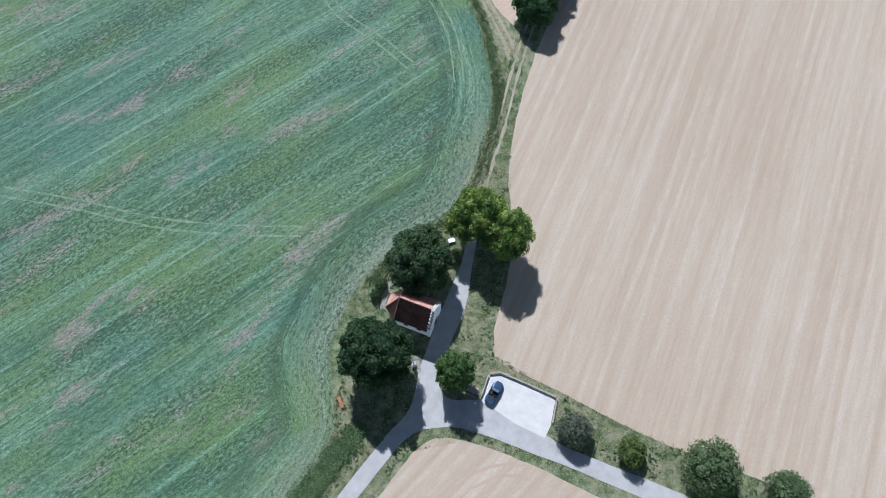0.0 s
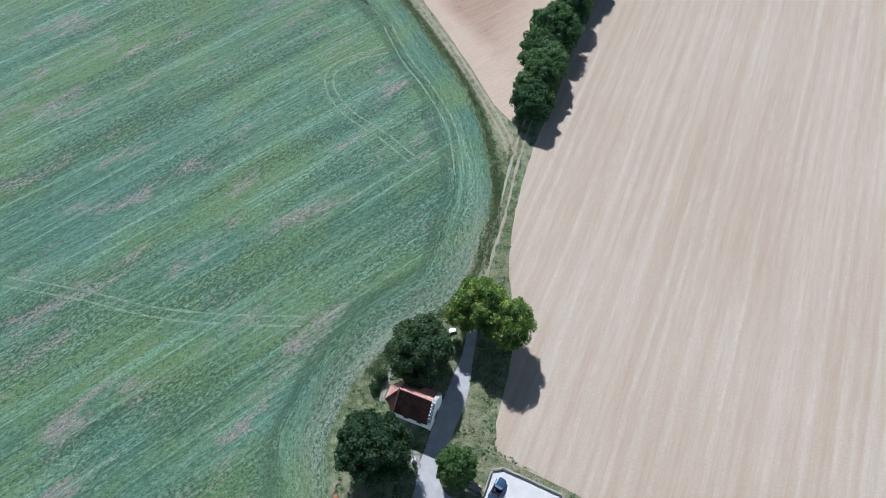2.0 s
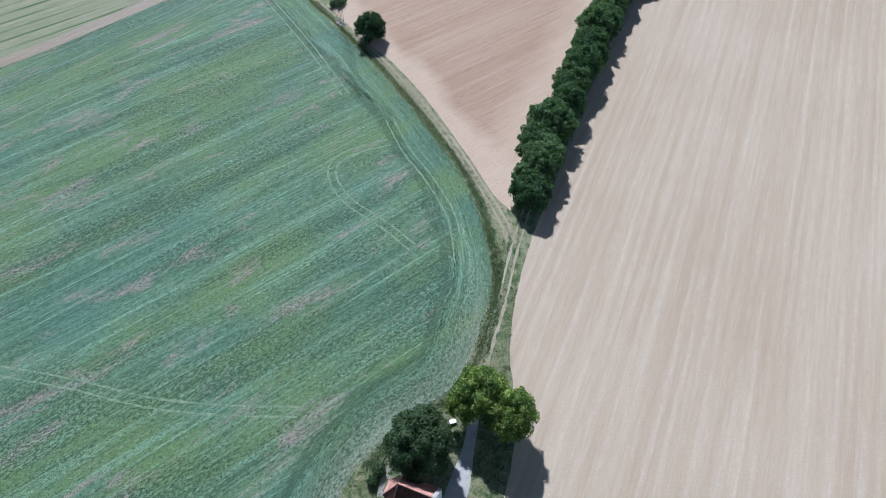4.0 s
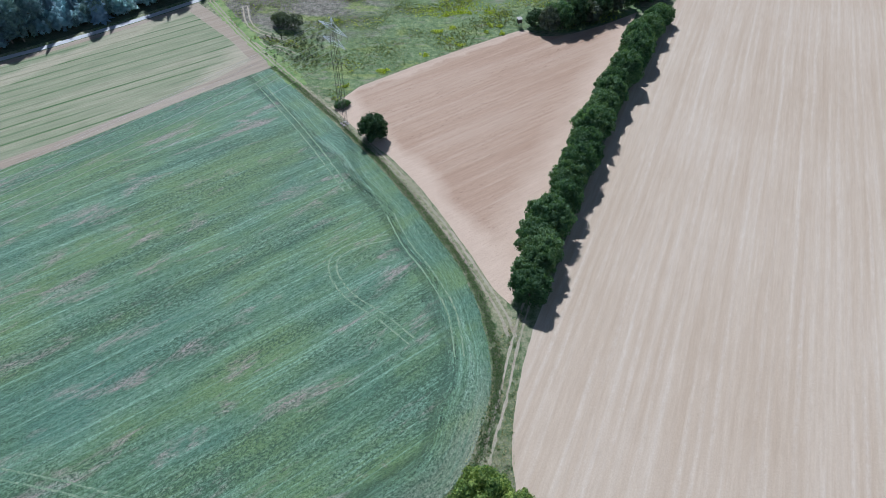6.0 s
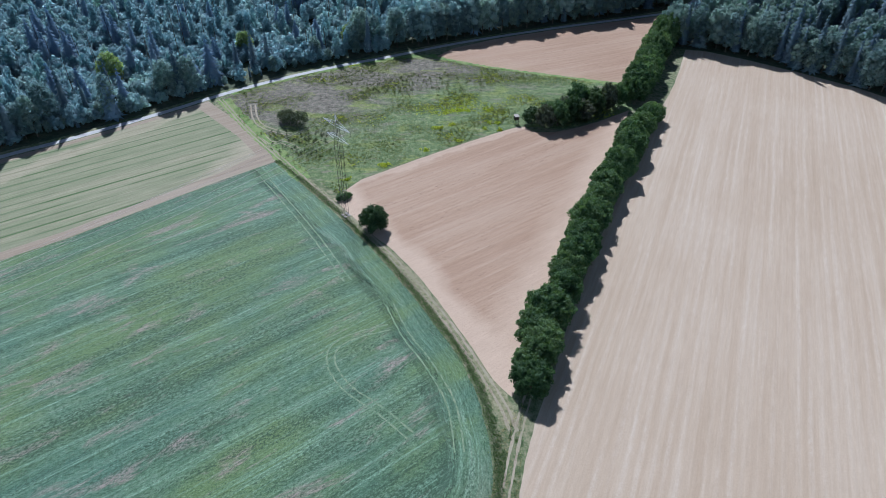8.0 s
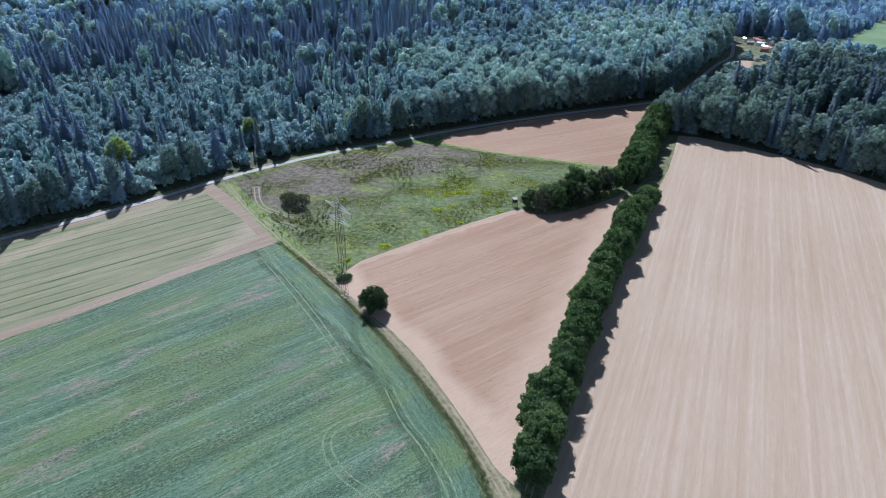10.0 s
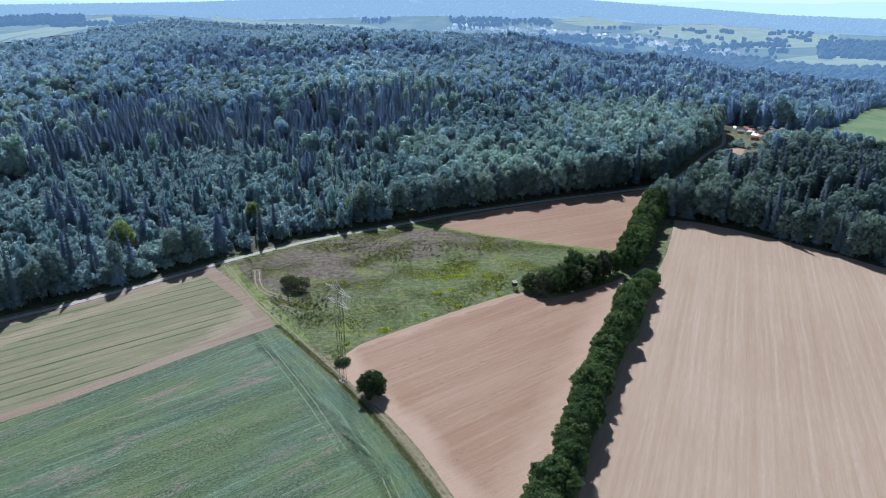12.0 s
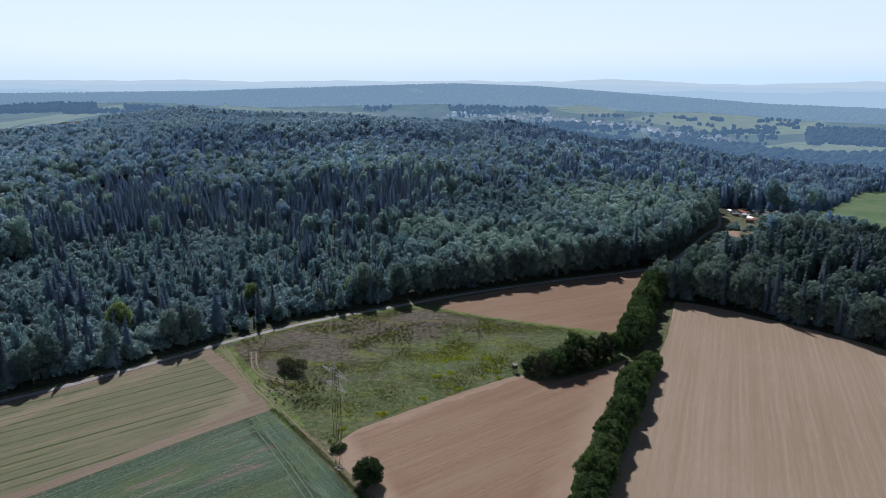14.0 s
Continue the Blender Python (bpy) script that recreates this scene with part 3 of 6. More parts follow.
def wheel_marks(points, gap, width=0.42, z=0.042, material=None, label="pale wheel marks pressed into the crop"):
    p = curve(points, 1.0)
    d = np.gradient(p, axis=0)
    d /= np.linalg.norm(d, axis=1, keepdims=True)
    for s in (-0.5, 0.5):
        q = p + np.stack([-d[:, 1], d[:, 0]], 1) * gap * s
        ribbon("wheel_mark", [tuple(v) for v in q[::3]], width, material or M_MARK, z, label, "wheel mark", wobble=0.06, step=1.0)


wheel_marks([(-13.1, 116.0), (-21.1, 113.0), (-25.5, 109.2), (-25.5, 103.7), (-21.0, 96.7), (-12.9, 90.1), (-6.6, 83.9)], 1.9)
wheel_marks([(-83.0, 55.2), (-68, 52.4), (-54, 49.0), (-40, 47.4), (-26, 47)], 1.9)
wheel_marks([(-13.5, 124.3), (-8.8, 113.0), (-3.2, 103.6), (1.9, 91.7), (3.5, 78.0)], 1.9)
wheel_marks([(-60.2, 189.0), (-48.3, 171.4), (-35.6, 151.6), (-24.3, 132.0)], 1.9)
wheel_marks([(-0.5, -2), (1.5, 1.3), (5.1, 3.9), (10.5, 5.5), (16.0, 4.6)], 1.8, 0.5, 0.04, M_SOIL_SMOOTH, "pale wheel marks in bare soil")
wheel_marks([(-76.8, 246.0), (-73.3, 234.4), (-69.1, 226.8), (-63.0, 222.3), (-56.5, 219.5)], 1.8, 0.55, 0.045, M_TRACK, "pale wheel marks in the meadow")
wheel_marks([(-66, 217), (-62.0, 212.5), (-57.9, 213.0), (-51, 207)], 1.8, 0.55, 0.045, M_TRACK, "pale wheel marks in the meadow")
ribbon("grass_strip", [(-46, 186.5), (-51, 194), (-59.5, 206.5), (-75, 228.0), (-90, 250.5)], 5.5, M_FRESH, 0.042, "fresh green grass strip along the track", "grass strip", wobble=0.3)
ribbon("grass_strip", [(-88, 256.5), (-70, 270.5), (-50, 283.2), (-24, 297.2), (-3, 301)], 3.5, M_FRESH, 0.04, "fresh green grass strip beside the road", "grass strip", wobble=0.3)
ribbon("grass_strip", [(-4, 299), (18, 287.2), (46, 276.8), (78, 265.8)], 3.0, M_FRESH, 0.04, "fresh green grass strip between meadow and soil", "grass strip", wobble=0.3)

ribbon("track", [(-27.5, 184.6), (-4.2, 202.2), (14.2, 215.1), (28.8, 223.9)], 1.3, M_SOIL_SMOOTH, 0.044, "pale driven edge of the soil beside the meadow", "track", wobble=0.12)

# ---- roads ----
M_ASPHALT = Nodes("pale_asphalt", 0.9, 0.25)
_p = M_ASPHALT.position()
_f = M_ASPHALT.noise(_p, 0.5, 5, 0.6)
_g = M_ASPHALT.noise(_p, 9, 4, 0.7)
M_ASPHALT = M_ASPHALT.done(M_ASPHALT.mix(M_ASPHALT.math("MULTIPLY", _g, 0.35), M_ASPHALT.ramp(_f, (0.3, (0.325, 0.308, 0.285)), (0.7, (0.435, 0.412, 0.38))), (0.27, 0.255, 0.23)), _g, 0.2, 0.02)
M_GRAVEL = plain("pale_gravel", (0.52, 0.49, 0.44), 0.95, 0, 0.05, 0.6, 0.15, 0.3)
M_FOREST_ROAD = plain("worn_pale_asphalt", (0.40, 0.40, 0.39), 0.9, 0, 0.08, 0.4, 0.2, 0.2)
ROAD_SIDE_W = curve([(-28, -13), (-16.7, 1.3), (-13, 6.1), (-8.7, 11.3), (-5.8, 14.5), (-4.6, 18.2), (-4, 21.5), (-2.9, 24.8), (-2.1, 27), (-0.7, 30.8), (0.2, 33.2), (1.9, 37), (3.5, 41.5), (4.6, 47)], 0.7, 0.03, 8)
ROAD_SIDE_E = curve([(6.6, 47), (5.5, 41.5), (4.1, 33), (1.8, 27.2), (-0.5, 21.8), (-0.5, 18.6), (1.4, 16.6), (6.2, 16.6)], 0.7, 0.03, 9)
ROAD_SIDE_N = curve([(6.9, 16.2), (12, 13.9), (16.7, 10.9), (19.8, 9.1), (25.2, 6.9), (29.5, 5.2), (37.3, 2.1), (52, -4)], 0.7, 0.03, 10)
ROAD_SIDE_S = curve([(51, -6.6), (29.2, 2.2), (20.5, 5.8), (15.2, 7.7), (8.9, 10.2), (4.3, 11.6), (.6, 12.1), (-3.6, 11.6), (-6.4, 9.9), (-9.4, 6.3), (-13.5, 1.3), (-24.7, -13)], 0.7, 0.03, 11)
fill("road", [*ROAD_SIDE_W.tolist(), *ROAD_SIDE_E.tolist(), *ROAD_SIDE_N.tolist(), *ROAD_SIDE_S.tolist()], M_ASPHALT, 0.05, "narrow pale asphalt lane with a fork", None, "road")
fill("pavement", [(6.5, 16.4), (6.6, 17.3), (7.9, 20.6), (9.8, 20.9), (18.8, 16.8), (17.7, 12.3), (16.6, 10.4), (12, 12.6)], M_GRAVEL, 0.058, "bright gravel parking bay", None, "parking")
fill("field", curve([(-21.5, -12), (-10.5, 1.0), (-6.5, 6.0), (-4.2, 8.6), (-0.5, 10.3), (4.5, 9.6), (9.0, 8.2), (15.2, 5.7), (22.0, 2.6), (34, -3)], 0.8, 0.1, 12).tolist() + [(34, -40), (-21.5, -40)],
     M_SOIL_E, 0.03, "bare soil field in the fork of the lane", math.atan2(0.7, 0.7))
ribbon("road", [(-330, 50), (-260, 113), (-206, 158.6), (-172, 187.4), (-152.6, 203.6), (-138.9, 213.8), (-124.4, 225.8), (-108.6, 239.6), (-96.2, 251.6), (-83.8, 262.4), (-67.0, 275.0), (-48.3, 287.0), (-22.7, 300.7), (5.2, 316.5), (35.8, 331.1), (68.5, 344.9), (103.5, 358.2), (130.1, 370.4), (150, 395), (172, 428), (192, 458), (212, 486), (235, 540)], 2.7, M_FOREST_ROAD, 0.09, "pale asphalt road along the forest edge", "road")
M_DRY_GRASS = grass_material("dry_track_grass", (0.10, 0.12, 0.055), (0.18, 0.185, 0.095), (0.30, 0.285, 0.18), (0.30, 0.26, 0.17), 0.5, 0.7)
ribbon("grass_strip", [(14.0, 87), (11.8, 94), (7.0, 104.5), (0.6, 117.6), (-7.5, 132), (-16.6, 146.7), (-28.6, 163.4), (-43, 182), (-57.9, 202.1)], 4.0, M_DRY_GRASS, 0.016, "pale dry mown grass of the field track", "grass strip", wobble=0.2)
for _side in (-0.75, 0.75):
    ribbon("track", [(5.6 + _side, 47), (7.3 + _side, 55.1), (8.8 + _side, 61.2), (11.2 + _side, 68.7), (14.2 + _side, 80.6), (17.0 + _side, 89.8), (19 + _side, 96)], 0.55, M_TRACK, 0.02, "worn wheel track in the grass", "track", wobble=0.1)
    ribbon("track", [(14.6 + _side, 85), (12.4 + _side, 93), (7.6 + _side, 104), (1.2 + _side, 117.4), (-6.9 + _side, 132), (-16 + _side, 146.7), (-28 + _side, 163.4), (-42.5 + _side, 182), (-57.3 + _side, 202.1), (-73 + _side, 223), (-91.1 + _side, 251.0)], 0.6, M_TRACK, 0.05, "worn wheel track in the grass", "track", wobble=0.1)

# ---- trees ----
_b = bmesh.new()
bmesh.ops.create_icosphere(_b, subdivisions=1, radius=1)
_b.verts.ensure_lookup_table()
ICO_V, ICO_F = np.array([v.co[:] for v in _b.verts]), np.array([[v.index for v in f.verts] for f in _b.faces])
_b.free()


def unit(n, r):
    v = r.normal(size=(n, 3))
    return v / np.linalg.norm(v, axis=1, keepdims=True)


def sprays(centers, normals, size, r, long=1.0):
    """Small four-sided leaf sprays at the centres, facing about along the normals."""
    n = len(centers)
    t = np.cross(normals, unit(n, r))
    t /= np.linalg.norm(t, axis=1, keepdims=True) + 1e-9
    b = np.cross(normals, t)
    s = (size * r.uniform(0.6, 1.35, n))[:, None]
    q = [centers + t * s * 0.5 * long, centers + b * s * 0.42 + normals * s * 0.12, centers - t * s * 0.5 * long, centers - b * s * 0.42 - normals * s * 0.10]
    v = np.stack(q, 1).reshape(-1, 3)
    return v, np.arange(4 * n).reshape(n, 4)


def crown_from(lumps, per, leaf, r, core=0.84, loose=0.75, shell=(0.72, 0.98, 1.34)):
    """A crown: leaf sprays over many lumps, each with a solid heart. Returns vertices and triangles."""
    L = np.array(lumps)
    cs, ns = [], []
    for k, (x, y, z, rad) in enumerate(L):
        m = int(per * rad * rad)
        d = unit(m, r)
        d = d[d[:, 2] > -0.75]
        p = np.array((x, y, z)) + d * rad * r.triangular(*shell, (len(d), 1))
        inside = np.zeros(len(p), bool)
        for j, (a, b2, c, q) in enumerate(L):
            if j != k:
                inside |= ((p - (a, b2, c)) ** 2).sum(1) < (0.8 * q) ** 2
        p, d = p[~inside], d[~inside]
        nn = d + loose * unit(len(d), r)
        cs.append(p)
        ns.append(nn / np.linalg.norm(nn, axis=1, keepdims=True))
    v, q = sprays(np.concatenate(cs), np.concatenate(ns), leaf, r)
    tri = np.concatenate([q[:, [0, 1, 2]], q[:, [0, 2, 3]]])
    vs, fs, base = [v], [tri], len(v)
    for x, y, z, rad in L:
        vs.append(ICO_V * rad * core * r.uniform(0.9, 1.05, (len(ICO_V), 1)) + (x, y, z))
        fs.append(ICO_F + base)
        base += len(ICO_V)
    return np.concatenate(vs), np.concatenate(fs)


def round_lumps(rx, ry, low, high, n, r, size=0.36):
    """Lumps spread over an egg-shaped crown between two heights."""
    zc, rz = (low + high) / 2, (high - low) / 2
    out = []
    for k in range(n):
        z = 1 - 1.75 * (k + 0.5) / n
        a = k * 2.39996 + r.uniform(-0.4, 0.4)
        w = math.sqrt(max(0.05, 1 - z * z)) * r.uniform(0.82, 1.06)
        s = size * rx * r.uniform(0.75, 1.25)
        out.append((math.cos(a) * w * (rx - s * 0.8), math.sin(a) * w * (ry - s * 0.8), zc + z * (rz - s * 0.6) * r.uniform(0.9, 1.05), s))
    out.append((0, 0, zc, 0.62 * rx))
    return out


def ragged(lumps, r, n):
    """The crown with some small shoots standing out of its outline."""
    L = np.array(lumps)
    c = L[:, :3].mean(0)
    for k in r.choice(len(L) - 1, n, replace=False):
        d = L[k, :3] - c
        d /= np.linalg.norm(d) + 1e-9
        lumps.append((*(L[k, :3] + d * L[k, 3] * r.uniform(0.7, 1.1)), L[k, 3] * r.uniform(0.4, 0.6)))
    return lumps


def trunk_mesh(height, radius, r, limbs=5, spread=2.0):
    bm = bmesh.new()
    p, rad = Vector((0, 0, 0)), radius
    for k in range(4):
        q = p + Vector((r.uniform(-0.12, 0.12), r.uniform(-0.12, 0.12), height / 4))
        bar(bm, p, q, rad * (1.25 if k == 0 else 1.0), 7, rad * 0.82)
        p, rad = q, rad * 0.82
    for k in range(limbs):
        a = 2 * math.pi * k / max(1, limbs) + r.uniform(-0.4, 0.4)
        s = Vector((0, 0, height * r.uniform(0.45, 0.85)))
        bar(bm, s, s + Vector((math.cos(a) * spread, math.sin(a) * spread, spread * 0.8)), radius * 0.45, 5, radius * 0.15)
    me = bpy.data.meshes.new("trunk")
    bm.to_mesh(me)
    bm.free()
    me.materials.append(M_BARK)
    return me


def fir_arrays(h, w, tiers, boughs, r):
    """A spruce: tiers of drooping boughs round a slim cone."""
    vs, fs, base = [], [], 0
    for k in range(tiers):
        f = k / (tiers - 1)
        z, rad = h * (0.12 + 0.88 * f), w * (1 - f) ** 0.72 + 0.2
        n = max(4, int(boughs * (1 - 0.55 * f)))
        a = np.arange(n) * 2 * np.pi / n + r.uniform(0, 6)
        rr = rad * r.uniform(0.72, 1.12, n)
        drop = rr * r.uniform(0.25, 0.5, n)
        half = 3.4 / n
        tip = np.stack([np.cos(a) * rr, np.sin(a) * rr, z - drop], 1)
        left = np.stack([np.cos(a - half) * rr * 0.62, np.sin(a - half) * rr * 0.62, z - drop * 0.75], 1)
        right = np.stack([np.cos(a + half) * rr * 0.62, np.sin(a + half) * rr * 0.62, z - drop * 0.75], 1)
        root = np.stack([0 * a, 0 * a, np.full(n, z + h * 0.045)], 1)
        vs.append(np.stack([root, left, tip, right], 1).reshape(-1, 3))
        q = np.arange(4 * n).reshape(n, 4) + base
        fs += [q[:, [0, 1, 2]], q[:, [0, 2, 3]]]
        base += 4 * n
    n = 7
    a = np.arange(n) * 2 * np.pi / n
    vs.append(np.concatenate([np.stack([np.cos(a) * w * 0.68, np.sin(a) * w * 0.68, np.full(n, h * 0.06)], 1), [(0, 0, h * 0.93)]]))
    fs.append(np.array([(k, (k + 1) % n, n) for k in range(n)]) + base)
    return np.concatenate(vs), np.concatenate(fs)


def tree_thing(name, label, category, crown, trunk, m, group=""):
    ob = new(name)
    ob.matrix_basis = m
    tagged(ob, label, category, group)
    for nm, me in (("trunk", trunk), ("crown", crown)):
        c = new(nm, me)
        c.parent = ob
    return ob


def crown_mesh(lumps, per, leaf, material, r, core=0.84):
    v, f = crown_from(lumps, per, leaf, r, core)
    return raw_mesh("crown", v, f, material, np.full(len(v), 0.5))


def chapel_trees():
    r = np.random.default_rng(11)
    tree_thing("tree", "large dark green broadleaf tree behind the chapel", "tree", crown_mesh(ragged(round_lumps(5.8, 5.9, 1.6, 12.0, 74, r, 0.205), r, 16), 260, 0.34, M_LEAF_DARK, r, 0.76), trunk_mesh(6, 0.38, r), pose(-3.8, 38.9, 0))
    tree_thing("tree", "large dark green broadleaf tree beside the chapel", "tree", crown_mesh(ragged(round_lumps(5.6, 6.1, 1.6, 12.4, 74, r, 0.205), r, 16), 260, 0.34, M_LEAF_DARK, r, 0.76), trunk_mesh(6, 0.4, r), pose(-10.8, 22.8, 0, 0, 0, 70))
    a = ragged(round_lumps(4.9, 4.5, 2.8, 12.4, 50, r, 0.22), r, 8)
    b = [(x + 4.1, y - 3.5, z - 0.5, s) for x, y, z, s in ragged(round_lumps(4.6, 4.5, 2.6, 12.4, 50, r, 0.22), r, 8)]
    c = [(x - 3.2, y - 1.2, z - 1.2, s) for x, y, z, s in round_lumps(3.2, 3.4, 3.0, 10.6, 18, r, 0.33)]
    tree_thing("tree", "broad lime green tree turning yellow beside the lane", "tree", crown_mesh(a + b + c, 230, 0.34, M_LEAF_LIME, r, 0.76), trunk_mesh(6, 0.45, r, 7, 3.0), pose(6.8, 47.2, 0))
    tree_thing("tree", "small bright green round tree at the fork", "tree", crown_mesh(ragged(round_lumps(3.3, 3.2, 0.9, 9.2, 42, r, 0.24), r, 10), 280, 0.28, M_LEAF_MID, r, 0.76), trunk_mesh(3.6, 0.2, r, 4, 1.2), pose(2.1, 20.4, 0))
    for x, y, s, m, lab in ((21.2, 11.3, 2.9, M_LEAF_SHRUB, "grey-green leafy bush by the parking bay"), (30.2, 8.1, 2.4, M_LEAF_BUSH, "yellow-green bush on the grass verge"), (42.0, 5.4, 4.7, M_LEAF_BUSH2, "large spreading green bush on the verge"), (53.5, 1.5, 3.8, M_LEAF_BUSH2, "green bush at the end of the verge"), (-10.8, 36.4, 1.2, M_LEAF_DARK, "small dark bush by the chapel path"), (-11.9, 34.6, 1.0, M_LEAF_DARK, "small dark bush by the chapel path")):
        tree_thing("bush", lab, "bush", crown_mesh(round_lumps(s, s * 0.9, 0.1, s * 1.45, 26, r, 0.34), 300 / max(1, s * 0.4), 0.24 + 0.015 * s, m, r, 0.7), trunk_mesh(s * 0.6, 0.1, r, 4, s * 0.4), pose(x, y, 0, 0, 0, x * 9))


def tree_row():
    r = np.random.default_rng(12)
    crowns = [crown_mesh(ragged(round_lumps(q, q * 0.95, -0.4, h, 52, r, 0.21), r, 9), 120, 0.50, M_LEAF_ROW, r, 0.72) for q, h in ((5.3, 8.6), (5.0, 9.4), (4.8, 8.0), (5.4, 8.9), (4.7, 9.0))]
    trunks = [trunk_mesh(6, 0.3, r) for _ in range(2)]
    for pts, step in (([(19.3, 97.0), (23.2, 109.3), (28.8, 123.0), (36.8, 142.5), (45.1, 162.5), (57.6, 190.3), (71.0, 216.9), (80.8, 234.8)], 3.7), ([(77.4, 250.8), (87.9, 276.1), (103.3, 309.9), (113, 326)], 4.2)):
        line = curve(pts, 0.5)
        run = np.concatenate([[0], np.cumsum(np.linalg.norm(np.diff(line, axis=0), axis=1))])
        k, s = 0, 0.0
        broad = 1.28 if step > 4 else 1.0
        while s < run[-1]:
            x, y = (np.interp(s, run, line[:, i]) for i in (0, 1))
            x += 2.2 * (broad > 1)
            g = r.uniform(0.80, 1.12) * min(1.0, 0.90 + 0.05 * k) * broad
            tree_thing("tree", "dense green broadleaf tree in a long row between fields", "tree", crowns[(k * 3) % 5], trunks[k % 2],
                       pose(x + r.uniform(-1.6, 1.6), y + r.uniform(-0.8, 0.8), 0, 0, 0, r.uniform(0, 360)) @ Matrix.Diagonal((g, g, g * r.uniform(0.9, 1.1), 1)), "row of trees")
            k, s = k + 1, s + step * r.uniform(0.85, 1.15)


def field_bushes():
    r = np.random.default_rng(13)
    tree_thing("tree", "single round dark tree at the field corner", "tree", crown_mesh(ragged(round_lumps(4.3, 4.0, -0.6, 7.6, 44, r, 0.24), r, 10), 100, 0.45, M_LEAF_DARK, r, 0.76), trunk_mesh(3.4, 0.3, r), pose(-20.2, 158.0, 0))
    for dx, dy, s in ((0, 0, 3.6), (4.2, -1.0, 3.4), (-2.4, 2.6, 2.8)):
        tree_thing("bush", "grey-green thorny shrub in the wild meadow", "bush", crown_mesh(round_lumps(s, s, 0.2, s * 1.5, 34, r, 0.2), 60, 0.5, M_LEAF_SHRUB, r, 0.4), trunk_mesh(s * 0.8, 0.15, r, 5, s * 0.5), pose(-58.5 + dx, 228 + dy, 0))
    tree_thing("bush", "low flat green bush under the pylon", "bush", crown_mesh(round_lumps(2.9, 1.7, 0.05, 1.6, 18, r, 0.3), 60, 0.4, M_LEAF_ROW, r), trunk_mesh(0.7, 0.08, r, 4, 0.8), pose(-31.2, 174.6, 0, 0, 0, 30))
    kinds = [crown_mesh(ragged(round_lumps(4.2, 4.2, 0.2, 8.6, 34, r, 0.26), r, 8), 60, 0.5, m, r, 0.74) for m in (M_LEAF_DARK, M_LEAF_ROW, M_LEAF_SHRUB)]
    t = trunk_mesh(4, 0.2, r)
    for k, (x, y, g) in enumerate(((34, 228.5, 0.95), (38.5, 224.5, 1.05), (43.5, 226.5, 1.1), (41, 232.5, 0.9), (49, 229, 1.1), (47.5, 236, 1.0), (54, 232, 1.15), (53, 239.5, 1.1), (59, 236.5, 1.1), (60, 243, 0.9), (65, 240.5, 1.0), (70, 244.5, 0.9), (66, 248, 0.7))):
        tree_thing("bush", "tall dense dark bush in a thicket", "bush", kinds[(k * 2 + k // 3) % 3], t, pose(x, y, 0, 0, 0, k * 77) @ Matrix.Diagonal((g * 0.95, g * 0.95, g * r.uniform(0.7, 1.25), 1)), "thicket")


# ---- forest ----
ROAD_X = np.array([-330, -260, -206, -172, -152.6, -124.4, -96.2, -67.0, -22.7, 35.8, 103.5, 130.1, 150, 172, 192, 212, 235])
ROAD_Y = np.array([50, 113, 158.6, 187.4, 203.6, 225.8, 251.6, 275.0, 300.7, 331.1, 358.2, 370.4, 395, 428, 458, 486, 540])
WOOD_X = np.array([104, 117, 126.2, 141.2, 159.8, 175.9, 184.5, 330])
WOOD_Y = np.array([318, 311, 308.8, 297.8, 281.1, 264.7, 253, 150])


def wooded(x, y):
    """1 where the big forest or the right-hand wood stands."""
    r, az = np.hypot(x, y), np.degrees(np.arctan2(x, y))
    north = (y - np.interp(x, ROAD_X, ROAD_Y) > np.where(x < -15, 8.8, 6.8)) & (x < 236)
    back = (x >= 236) & (r > 640)
    wood = (x > 106) & (y > np.interp(x, WOOD_X, WOOD_Y)) & (y < np.interp(x, (106, 130, 150, 180, 215, 260, 330), (322, 330, 350, 378, 398, 420, 440)))
    wood2 = (x > 232) & (r > 470) & (r < 560) & (x < 300)
    inside = north | back | wood | wood2
    limit = np.interp(az, (-40, -30, -22, 0, 10, 20, 26, 40), (1150, 1250, 1500, 1200, 1180, 1200, 1250, 1250))
    clear = (np.hypot(x + 265, y - 494) < 10) | ((x - 211) ** 2 + (y - 459) ** 2 < 17 ** 2) | (((x - 255) / 27) ** 2 + ((y - 514) / 56) ** 2 < 1)
    meadow = pastured(x, y)
    return inside & (r < limit) & ~clear & ~meadow


def pastured(x, y):
    """1 on the bright pasture right of the road."""
    return inside(np.asarray(x, float), np.asarray(y, float), [(280, 500), (330, 480), (380, 520), (470, 640), (640, 880), (560, 860), (430, 690), (330, 570)])


def inside(x, y, poly):
    hit = np.zeros(len(x), bool)
    for (ax, ay), (bx, by) in zip(poly, poly[1:] + poly[:1]):
        hit ^= ((ay > y) != (by > y)) & (x < (bx - ax) * (y - ay) / (by - ay + 1e-12) + ax)
    return hit


